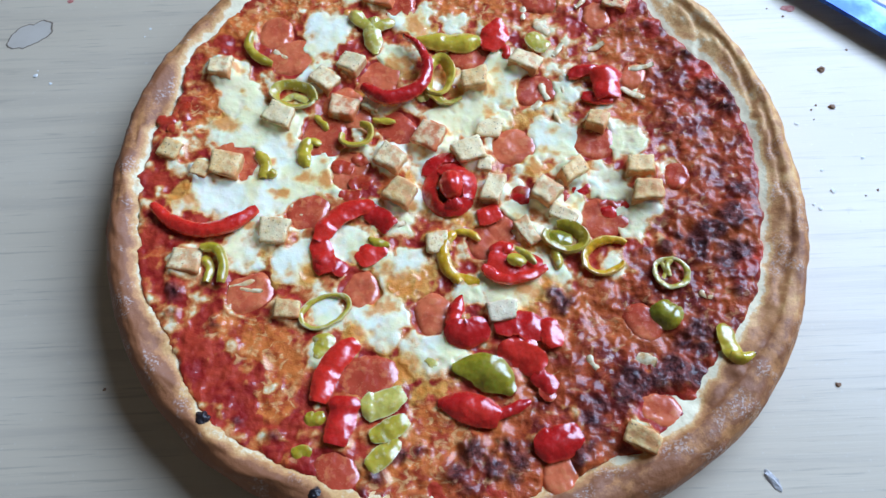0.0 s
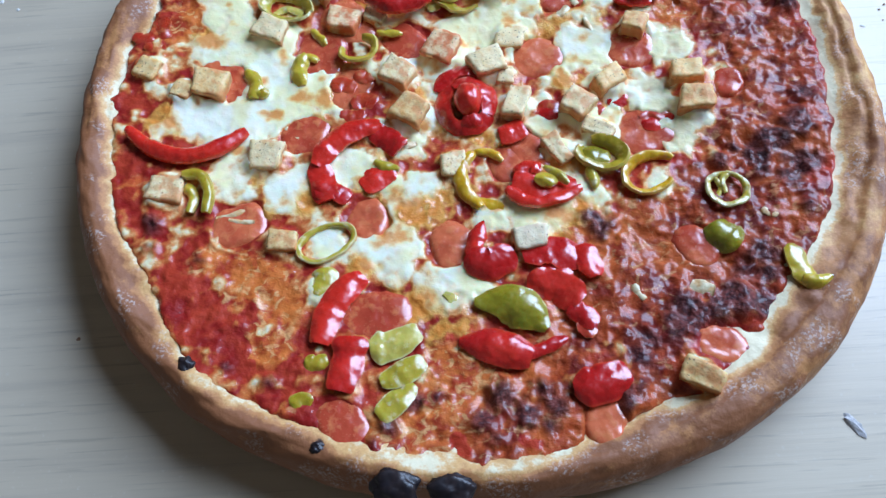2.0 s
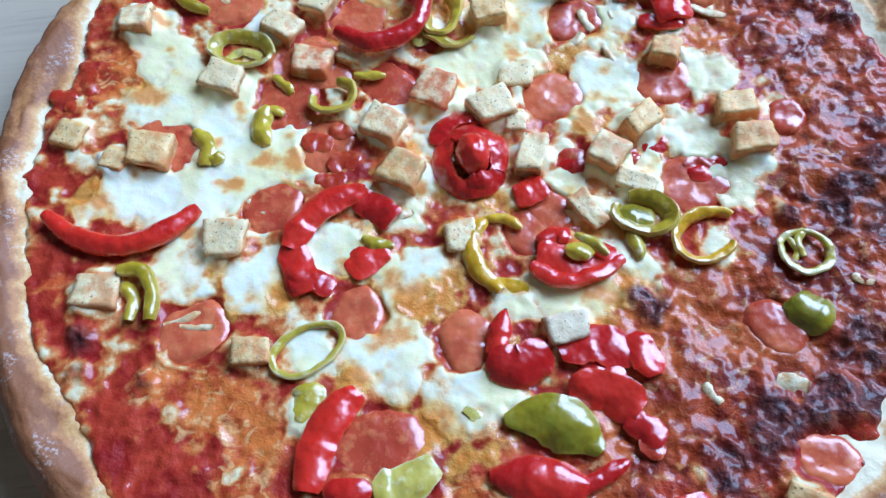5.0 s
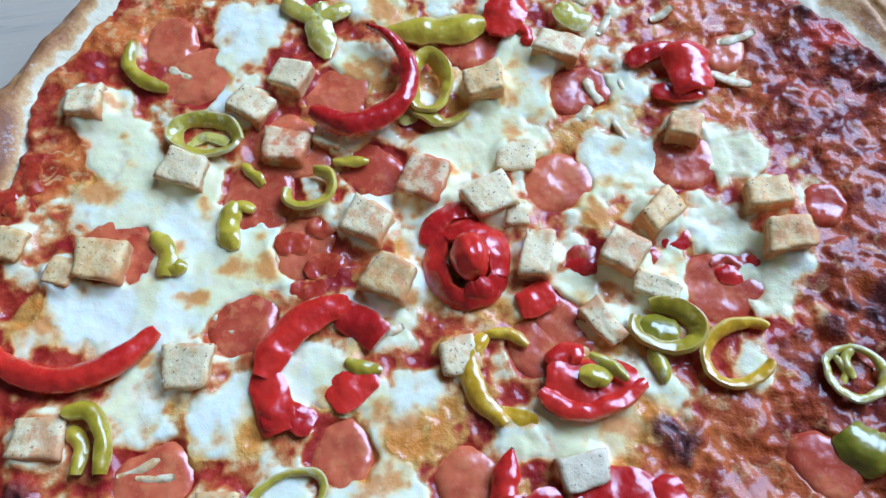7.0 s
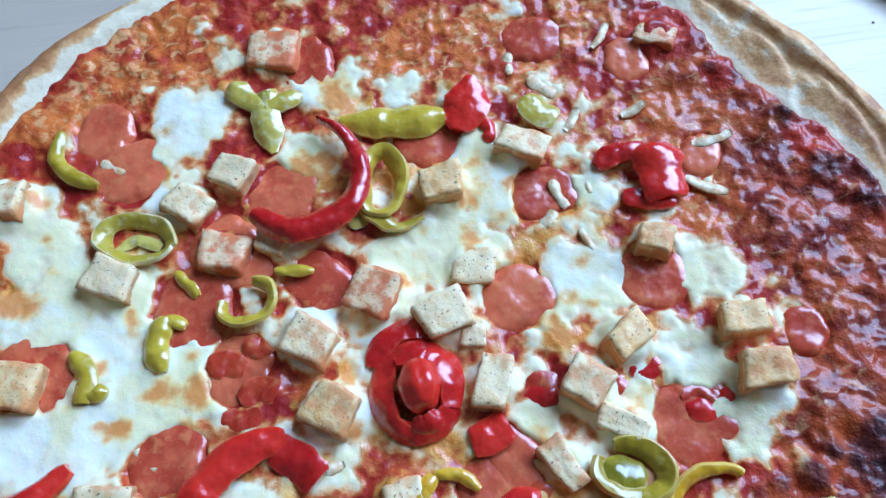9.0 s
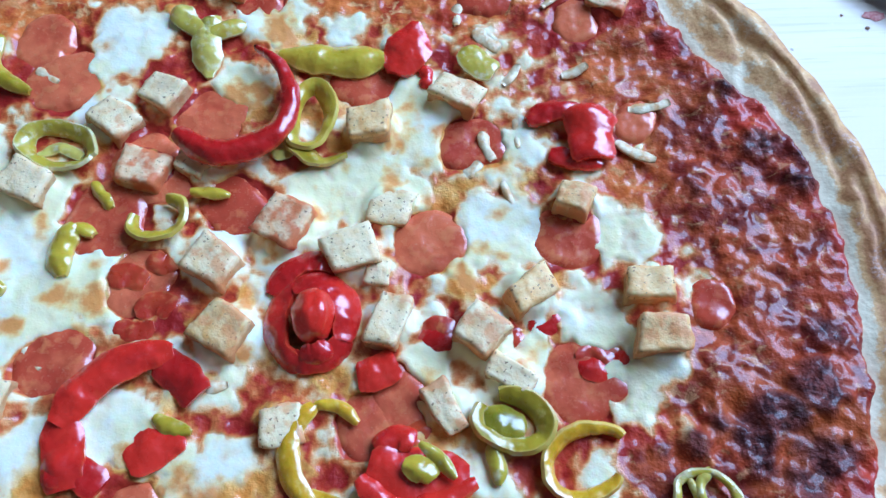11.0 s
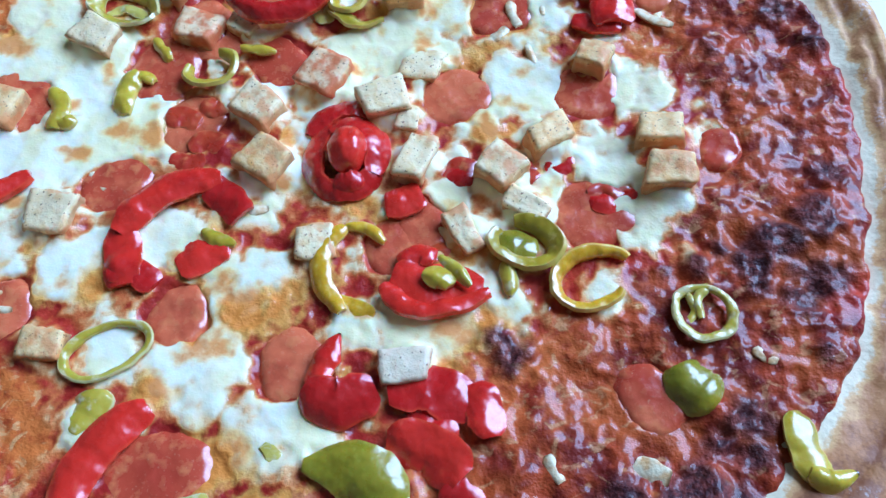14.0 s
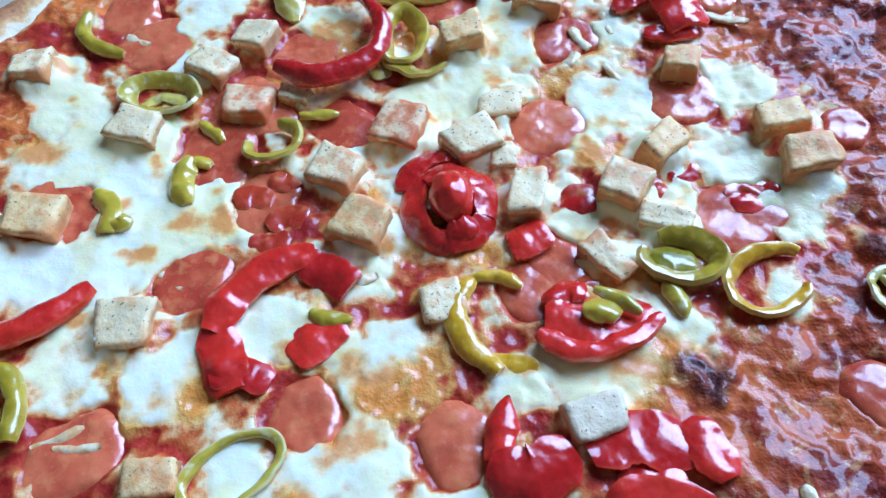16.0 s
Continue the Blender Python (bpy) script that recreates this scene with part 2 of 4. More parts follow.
STAIN = plain_material("dried_drip_stain", (0.13, 0.1, 0.07), 0.5, (0.3, 0.24, 0.17), 300)
STAIN_FILL = plain_material("dried_drip_film", (0.55, 0.49, 0.4), 0.4, (0.6, 0.54, 0.45), 60)


# ---- shape helpers (the pizza is modelled in millimetres) ----
MM = 0.001


def part(name, bm, material, parent=None, label="", smooth=True):
    me = bpy.data.meshes.new(name)
    bmesh.ops.recalc_face_normals(bm, faces=bm.faces)
    bm.to_mesh(me)
    bm.free()
    if smooth:
        me.shade_smooth()
    me.materials.append(material)
    ob = new(name, me)
    ob.parent = parent
    return tagged(ob, label) if label else ob


def solid(name, verts, faces, material, parent=None, label="", fields=(), crease=0):
    me = bpy.data.meshes.new(name)
    me.from_pydata([tuple(v) for v in verts], [], [tuple(f) for f in faces])
    me.shade_smooth()
    me.materials.append(material)
    for key, values in fields:
        me.attributes.new(key, "FLOAT", "POINT").data.foreach_set("value", np.asarray(values, np.float32))
    if crease:
        me.set_sharp_from_angle(angle=radians(crease))
    ob = new(name, me)
    ob.parent = parent
    return tagged(ob, label) if label else ob


def lattice(x, y, cell, seed):
    """Smooth value noise in 0..1 over arrays of millimetres."""
    table = np.random.RandomState(int(seed) % 9973).rand(64, 64)
    u, v = np.asarray(x) / cell + 1000.37, np.asarray(y) / cell + 1000.71
    i, j = np.floor(u).astype(int), np.floor(v).astype(int)
    a, b = u - i, v - j
    a, b = a * a * (3 - 2 * a), b * b * (3 - 2 * b)
    i0, i1, j0, j1 = i % 64, (i + 1) % 64, j % 64, (j + 1) % 64
    return (table[i0, j0] * (1 - a) + table[i1, j0] * a) * (1 - b) + (table[i0, j1] * (1 - a) + table[i1, j1] * a) * b


def cloud(x, y, cell, seed, octaves=3):
    total, weight, size = 0.0, 0.0, 1.0
    for n in range(octaves):
        x2, y2 = x * math.cos(n) - y * math.sin(n), x * math.sin(n) + y * math.cos(n)
        total = total + size * lattice(x2, y2, cell / 2**n, seed + n)
        weight, size = weight + size, size * 0.5
    return total / weight


def patches(x, y, blobs, seed, grow=1.2, ragged=7.0):
    """How far a point lies inside some ragged round patches, in millimetres; below 0 outside."""
    wx = x + ragged * (cloud(x, y, 9, seed, 3) - 0.5)
    wy = y + ragged * (cloud(x, y, 9, seed + 7, 3) - 0.5)
    best = np.full(np.shape(x), -20.0)
    for bx, by, r in blobs:
        best = np.maximum(best, r * grow - np.hypot(wx - bx, wy - by))
    return best + 2.4 * (cloud(x, y, 4, seed + 3) - 0.5)


def bed(x, y):
    """Height of the pizza's smooth bed."""
    return 11 + 11 * (np.asarray(x) ** 2 + np.asarray(y) ** 2) / 140**2


MELTED_LARGE = [(-84, -1, 10), (-81, 32, 10), (-101, 28, 9), (-102, 46, 9), (-92, -11, 9), (80, -27, 8), (-79, 6, 8), (21, -56, 8), (-49, -34, 8), (13, 35, 8), (-74, 17, 8), (-71, 1, 8), (27, 58, 8), (-83, 21, 8), (-92, -32, 7), (-60, 83, 7), (-26, -66, 7), (-104, -9, 7), (55, 20, 7), (-55, 89, 7), (84, 15, 7), (-11, -85, 7), (46, 23, 6), (-109, 28, 6), (-55, -64, 6), (-103, 59, 6), (-72, -41, 6), (-25, 69, 6), (31, -55, 6), (29, 48, 6), (-30, -77, 6), (-18, 94, 6)]
MELTED_MIDDLE = [(-2, -81, 6), (-95, -6, 6), (-2, 34, 6), (47, 15, 6), (-84, 12, 6), (-58, 2, 5), (-38, -67, 5), (76, -9, 5), (-24, -23, 5), (52, -21, 5), (-60, 93, 5), (-14, -91, 5), (87, -24, 5), (-66, -35, 5), (-65, 76, 5), (-90, -41, 5), (84, 19, 5), (-9, 97, 5), (-65, 61, 5), (7, -57, 5), (24, 30, 5), (-61, 10, 5), (70, -6, 5), (-19, -82, 5), (-113, -3, 5), (-12, 12, 5), (100, 0, 5), (-10, 5, 4), (68, -48, 4), (-26, 17, 4), (-124, 7, 4), (27, 69, 4)]
MELTED_SMALL = [(71, -13, 4), (-120, -12, 4), (59, 46, 4), (-19, -41, 4), (-51, -41, 4), (-29, -42, 4), (-25, -47, 4), (44, -49, 4), (1, 27, 4), (-47, 108, 4), (5, 91, 4), (39, 9, 4), (73, -13, 4), (29, -18, 4), (54, 34, 4), (37, 66, 3), (-42, -84, 3), (-17, 4, 3), (-15, -13, 3), (59, 28, 3), (26, -28, 3), (6, 14, 3), (34, 3, 3), (-57, -83, 3), (55, -14, 3), (-94, -62, 3), (34, -3, 2)]
MELTED = MELTED_LARGE + MELTED_MIDDLE + MELTED_SMALL
GOLDEN_LARGE = [(-23, -52, 6), (-106, 33, 5), (-34, -61, 5), (32, -60, 5), (-23, -90, 5), (-63, -47, 4), (-15, -51, 4), (34, 29, 4), (40, -56, 4), (29, -69, 4), (-42, -74, 4), (-119, -3, 4), (-59, 2, 4), (-27, -94, 4), (-29, -47, 4), (-16, -101, 4), (55, 38, 3), (-123, -9, 3), (-61, -40, 3), (-75, -49, 3), (-102, 64, 3), (-30, -85, 3), (-9, -101, 3), (-20, -102, 3), (28, 77, 3), (-42, -93, 3), (41, 31, 3), (-116, -10, 3), (-2, 88, 2), (-82, -37, 2), (-70, -45, 2), (51, 24, 2)]
GOLDEN_MIDDLE = [(46, 39, 2), (-1, -96, 2), (6, -96, 2), (-48, 98, 2), (29, 42, 2), (65, 4, 2)]
GOLDEN = GOLDEN_LARGE + GOLDEN_MIDDLE
SAUCED_LARGE = [(-96, -96, 8), (79, 88, 8), (-55, -128, 7), (-88, -104, 6), (-50, 3, 6), (-48, -132, 6), (-98, -90, 6), (-110, -85, 6), (92, 94, 5), (-112, -77, 5), (-71, -121, 5), (104, 78, 5), (-109, 80, 5), (-131, 32, 4), (-82, -112, 4), (-66, -114, 4), (-131, -43, 4), (74, -113, 4), (-138, 2, 4), (-117, -59, 4), (-12, -142, 4), (-45, -44, 4), (-82, -90, 4), (-134, -31, 4), (-39, -51, 4), (-127, -50, 4), (37, -8, 4), (-43, 13, 4), (72, 98, 4), (85, 100, 4), (82, -110, 4), (-107, -66, 3)]
SAUCED_MIDDLE = [(-126, 43, 3), (-43, -135, 3), (37, -136, 3), (30, -9, 3), (28, -12, 3), (-28, -20, 3), (11, -141, 3), (-60, -107, 3), (118, 51, 2), (-33, -111, 2), (7, 22, 2), (-20, 8, 2)]
SAUCED = SAUCED_LARGE + SAUCED_MIDDLE
TOASTED_LARGE = [(119, 2, 13), (115, -29, 12), (67, -69, 12), (47, -75, 11), (54, -89, 11), (-66, 110, 11), (109, -15, 10), (-112, 40, 10), (105, -51, 10), (89, -56, 10), (78, -63, 10), (72, -87, 9), (48, -100, 9), (55, -109, 9), (-82, 101, 9), (10, 101, 8), (24, 99, 8), (120, 33, 8), (108, 20, 8), (11, -127, 8), (117, 10, 8), (106, -74, 8), (114, -5, 7), (17, 108, 7), (88, -89, 7), (53, 106, 7), (-61, 122, 7), (38, 105, 7), (-73, 119, 7), (92, 30, 7), (-56, 111, 7), (100, -24, 7)]
TOASTED_MIDDLE = [(24, -110, 7), (85, 76, 7), (76, 68, 7), (-97, 94, 7), (-6, -126, 7), (89, 65, 7), (42, 93, 7), (105, 62, 7), (-22, -135, 7), (-2, -137, 7), (105, 46, 7), (-104, 87, 6), (104, 33, 6), (64, 106, 6), (33, -103, 6), (18, -117, 6), (-77, -78, 6), (4, 98, 5), (-13, -114, 5), (4, -119, 5), (-18, -125, 5), (50, -131, 5), (-35, -134, 5), (-99, -71, 5), (-83, -74, 5), (-79, -86, 5), (-71, -91, 5), (-74, -101, 5), (61, -126, 4), (-89, -78, 4)]
TOASTED = TOASTED_LARGE + TOASTED_MIDDLE
SCORCHED_LARGE = [(69, -101, 5), (78, -100, 5), (123, -30, 5), (113, -36, 5), (107, -40, 5), (122, -47, 5), (99, -80, 5), (87, -97, 5), (64, -104, 4), (45, -64, 4), (3, -125, 4), (11, -131, 4), (116, -53, 4), (92, -100, 4), (125, 40, 4), (-18, -125, 3), (117, 57, 3), (100, -36, 3), (93, -40, 3), (132, 27, 3), (130, -16, 3), (43, -130, 3), (-33, -134, 3), (107, -47, 3), (42, -61, 3), (118, -65, 3), (92, -87, 3), (-119, -55, 3), (98, -90, 3), (62, -108, 3), (54, -111, 3), (50, -116, 3)]
SCORCHED_MIDDLE = [(17, -124, 3), (-25, -126, 3), (20, -130, 3), (-3, -133, 3), (17, -135, 3), (86, -43, 2), (135, 35, 2), (49, -65, 2), (48, -108, 2), (101, 79, 2), (49, -127, 2), (40, -131, 2), (0, -140, 2), (122, 42, 2), (-119, -64, 2), (-73, -116, 2), (-101, -68, 2), (-38, -137, 2), (105, 26, 2), (-87, -111, 2)]
SCORCHED = SCORCHED_LARGE + SCORCHED_MIDDLE
LUMPS = [(-72, 102, 4), (-56, 122, 4), (-14, -130, 3), (-76, -98, 3), (53, 93, 3), (77, -67, 3), (103, -3, 3), (25, 103, 3), (84, 60, 2), (92, 41, 2), (75, -96, 2), (-56, -106, 2), (71, 92, 2), (90, 3, 2), (111, -1, 2), (63, -68, 2), (49, 111, 2), (39, -109, 2), (76, 83, 2), (-70, -107, 2), (-3, -111, 2), (13, -128, 2)]
SLICES = [(-32.5, 58.8, 11.3, 1.0), (30.0, 15.6, 11.8, 1.0), (43.6, 47.4, 10.5, 0.9), (68.7, 15.5, 11.1, 0.9), (68.2, -24.6, 12.5, 1.0), (-65.4, -15.1, 10.2, 1.1), (-98.9, 11.8, 12.9, 1.1), (-58.9, 26.1, 13.5, 1.0), (-48.3, 42.0, 13.8, 1.0), (-23.7, 29.2, 11.0, 1.0), (-9.7, -68.0, 11.1, 1.0), (-37.6, -93.2, 11.5, 1.0), (-88.7, -54.0, 10.9, 1.0), (-40.6, -54.8, 9.3, 0.8), (12.9, 72.3, 12.0, 1.0), (21.6, -26.9, 9.2, 0.9)]
SLICES_TOO = [(103.6, -6.2, 6.9, 1.0), (77.7, -75.3, 8.7, 0.9), (76.4, -112.9, 8.1, 1.0), (35.4, -135.6, 8.0, 0.8), (-48.5, -131.7, 8.9, 0.9), (-46.6, 5.9, 10.6, 0.7), (14.7, -33.6, 10.1, 0.8), (-84.1, 84.9, 10.1, 1.0), (-76.6, 71.6, 12.3, 1.0), (-21.6, 103.7, 10.9, 1.0), (79.0, 88.7, 8.8, 0.7), (50.6, 101.0, 10.9, 0.7), (92.1, 51.4, 7.3, 0.8)]


def rim(angle):
    """Where the sauce stops, by the angle round the pizza."""
    c, s = 300 * np.cos(angle), 300 * np.sin(angle)
    return 144.2 - 1.0 * np.cos(angle) - 4 * np.cos(2 * angle) + 5 * (cloud(c, s, 60, 5) - 0.5) + 5 * (cloud(c, s, 18, 9) - 0.5) + sum(d * np.exp(-((((np.degrees(angle) - at + 180) % 360 - 180) / w) ** 2)) for at, w, d in ((161, 7, -6), (34, 12, -6), (287, 7, -4), (229, 5, 6), (314, 6, -4)))


# ---- the room ----
def block(name, low, high, material, parent=None, bevel=0.0, label="", category="", kind=""):
    bm = bmesh.new()
    size = Vector(high) - Vector(low)
    bmesh.ops.create_cube(bm, size=1, matrix=Matrix.Translation((Vector(low) + Vector(high)) / 2) @ Matrix.Diagonal((*size, 1)))
    if bevel:
        bmesh.ops.bevel(bm, geom=bm.edges[:], offset=bevel, segments=3, affect="EDGES")
    ob = tagged(part(name, bm, material, parent, smooth=False), label, category, "", kind)
    if kind == "structure":
        ob.matrix_world = ROOM
    return ob


def room():
    x0, x1, y0, y1, z0, z1 = -1.9, WALL_X, -1.8, 1.9, -0.75, 2.35
    s = dict(kind="structure")
    block("floor", (x0 - 0.1, y0 - 0.1, z0 - 0.1), (x1 + 0.1, y1 + 0.1, z0), TILE, label="plain grey floor under the table", category="floor", **s)
    block("ceiling", (x0 - 0.1, y0 - 0.1, z1), (x1 + 0.1, y1 + 0.1, z1 + 0.1), PAINT, label="plain beige ceiling over the room", category="ceiling", **s)
    block("wall_west", (x0 - 0.1, y0, z0), (x0, y1, z1), PAINT, label="plain beige painted wall of room", category="wall", **s)
    block("wall_south", (x0 - 0.1, y0 - 0.1, z0), (x1 + 0.1, y0, z1), PAINT, label="plain beige painted wall of room", category="wall", **s)
    block("wall_north", (x0 - 0.1, y1, z0), (x1 + 0.1, y1 + 0.1, z1), PAINT, label="plain beige painted wall of room", category="wall", **s)
    a, b, c, d = WINDOW_Y - WINDOW_W / 2, WINDOW_Y + WINDOW_W / 2, WINDOW_Z - WINDOW_H / 2, WINDOW_Z + WINDOW_H / 2
    wall = tagged(new("wall_east"), "plain beige wall with one window opening", "wall", "", "structure")
    wall.matrix_world = ROOM
    block("wall_below", (x1, y0, z0), (x1 + 0.1, y1, c), PAINT, wall)
    block("wall_above", (x1, y0, d), (x1 + 0.1, y1, z1), PAINT, wall)
    block("wall_side", (x1, y0, c), (x1 + 0.1, a, d), PAINT, wall)
    block("wall_side", (x1, b, c), (x1 + 0.1, y1, d), PAINT, wall)


room()


def table():
    top = tagged(new("table"), "pale grey wood laminate table with faint grain", "table")
    block("tabletop", (-0.75, -0.5, -0.03), (0.55, 0.5, 0), WOOD, top, 0.003)
    for x in (-0.68, 0.48):
        for y in (-0.43, 0.43):
            block("leg", (x - 0.025, y - 0.025, -0.75), (x + 0.025, y + 0.025, -0.03), WOOD, top, 0.002)


table()


# ---- the pizza ----
SEATS = []  # where toppings sit, so that the cheese creeps up round them: x, y, radius, rise
pizza = tagged(new("pizza"), "whole baked pizza with chicken, peppers and salami", "pizza")


def crust():
    turns, profile = 720, [(100, 8), (122, 12.5), (132, 17), (138, 19.8), (142, 21.2), (146, 23), (149, 25), (152, 26.2), (155, 25.4), (157.6, 22.6), (159.6, 18.5), (160.4, 14), (160, 9.5), (158.4, 5), (155.5, 1.8), (151, 0.2), (120, 0.1)]
    fine = []
    for (ra, za), (rb, zb) in zip(profile, profile[1:]):
        n = 3 if rb > 132 else 1
        fine += [(ra + (rb - ra) * q / n, za + (zb - za) * q / n) for q in range(n)]
    fine.append(profile[-1])
    angle = np.linspace(0, 2 * np.pi, turns, endpoint=False)
    c, s = np.cos(angle), np.sin(angle)
    wave = cloud(200 * c, 200 * s, 55, 31) - 0.5
    verts, bake, burnt = [], [], []
    for n, (r, z) in enumerate(fine):
        lump = cloud(200 * c + 3 * n, 200 * s - 2 * n, 14, 40) - 0.5
        fold = cloud((160 + 0.3 * n) * c, (160 + 0.3 * n) * s + 40 * n / len(fine), 26, 50) - 0.5
        up = min(max((z - 6) / 14, 0), 1) * (r > 134)
        slump = 5.5 * np.exp(-(((angle - 5.45 + np.pi) % (2 * np.pi) - np.pi) / 0.32) ** 2)
        rr = r - 1.6 * (r > 134) + (2.2 * wave + 1.5 * lump) * (r > 134) - slump * (136 < r < 153)
        rr = rr + (r > 134) * np.clip((r - 138) / 12, 0, 1) * (-1.6 * np.cos(4 * angle) + 1.9 * np.cos(angle + 0.6) + 2.6 * np.exp(-(((angle - 5.5) / 0.5) ** 2)))
        crease = np.exp(-(((r - 149.5 - 5 * lump) / 1.3) ** 2)) * np.clip(np.cos(angle - 0.1) + 0.2, 0, 1)
        zz = z + up * (2.6 * lump + 2.2 * fold + 1.2 * wave - 1.5 * crease)
        verts.append(np.stack([rr * c, rr * s, np.maximum(zz, 0.1)], -1) * MM)
        tone = -0.06 + 0.9 * np.clip((rr - rim(angle) - 0.3) / 4.8, 0, 1) + 0.36 * (n > 34)
        bake.append(tone + 0.5 * lump + 0.42 * np.cos(angle + 2.2))
        spot = sum(np.exp(-(((r * c - bx) / wx) ** 2 + ((r * s - by) / 5.5) ** 2)) for bx, by, wx in ((-31, -153, 8), (-13, -155, 8.5)))
        dots = sum(np.exp(-(((r * c - bx) / 3) ** 2 + ((r * s - by) / 2.6) ** 2)) for bx, by in ((-100, -110, ), (-56, -139)))
        burnt.append((spot + dots) * (r > 138))
    verts = np.concatenate(verts)
    m = len(fine)
    faces = [(a * turns + b, a * turns + (b + 1) % turns, (a + 1) * turns + (b + 1) % turns, (a + 1) * turns + b) for a in range(m - 1) for b in range(turns)]
    solid("crust", verts, faces, CRUST, pizza, "golden baked dough rim with floury and burnt spots", (("bake", np.concatenate(bake)), ("burnt", np.concatenate(burnt) * 0.6)))


crust()


def fields(x, y):
    """What covers each point: melted cheese, toasting, golden spots, scorching, how deep in the dark side, slices below."""
    melted = np.clip(patches(x, y, MELTED, 11, 1.34) / 3, -1, 1)
    toasted = np.clip(patches(x, y, TOASTED, 21) / 5, -1, 1)
    sauce = np.clip(patches(x, y, SAUCED, 61) / 3, -1, 1)
    lumps = np.clip(patches(x, y, LUMPS, 37, 1.2, 4) / 1.5, 0, 1)
    scorch = np.clip(patches(x, y, SCORCHED, 41, 1.5, 6) / 4.5, -1, 1)
    right = 1 / (1 + np.exp(-(0.75 * x - 0.62 * y - 82 + 26 * (cloud(x, y, 30, 3) - 0.5)) / 7))
    right = np.maximum(right, 1 / (1 + np.exp(-(0.93 * x + 0.2 * y - 94 + 22 * (cloud(x, y, 24, 5) - 0.5)) / 6)))
    loose = cloud(x, y, 8, 81, 4)
    centre = 1 / (1 + np.exp(-(86 - np.hypot(0.95 * (x + 12), y - 14) + 24 * (cloud(x, y, 22, 13) - 0.5)) / 6)) * (1 - right)
    over, bare = np.clip(toasted, 0, 1), np.clip(sauce, 0, 1)
    specks = 7 * (cloud(x, y, 8, 33, 3) - 0.64) - 2 * np.maximum(over, right) - 2 * (1 - centre)
    golden = np.clip(np.maximum(patches(x, y, GOLDEN, 31, 1.25, 9) / 3.5, specks), -1, 1)
    mottle = cloud(x, y, 4.2, 83, 3)
    cheese = 0.36 + 0.3 * melted - 0.34 * np.maximum(0.75 * over, bare) + 0.18 * centre - 0.2 * right + 1.0 * (loose - 0.5) + 0.85 * (mottle - 0.5) * (1 - 0.65 * np.clip(melted, 0, 1))
    toast = 0.5 + 0.4 * toasted - 0.75 * bare + 0.7 * (cloud(x, y, 14, 91) - 0.5) + 0.2 * right
    wx, wy = x + 6 * (cloud(x, y, 8, 23) - 0.5), y + 6 * (cloud(x, y, 8, 29) - 0.5)
    under = np.zeros(x.shape)
    for sx, sy, radius, _ in SLICES + SLICES_TOO:
        d = np.hypot(wx - sx, wy - sy) / radius
        inside = 1 / (1 + np.exp((d - 0.86) / 0.05))
        under = np.maximum(under, inside)
        cheese = cheese - 0.9 * inside * (1 - 0.8 * np.clip(melted, 0, 1)) + 0.1 * np.exp(-(((d - 1.0) / 0.12) ** 2))
    under = under * (1 - 0.85 * np.clip(melted, 0, 1))
    cheese = cheese + 0.42 * lumps
    scorch = scorch + 0.35 * right * (cloud(x, y, 8, 71) - 0.35) - 0.8 * lumps
    return np.clip(cheese, -0.6, 1), toast, golden, scorch, right, under


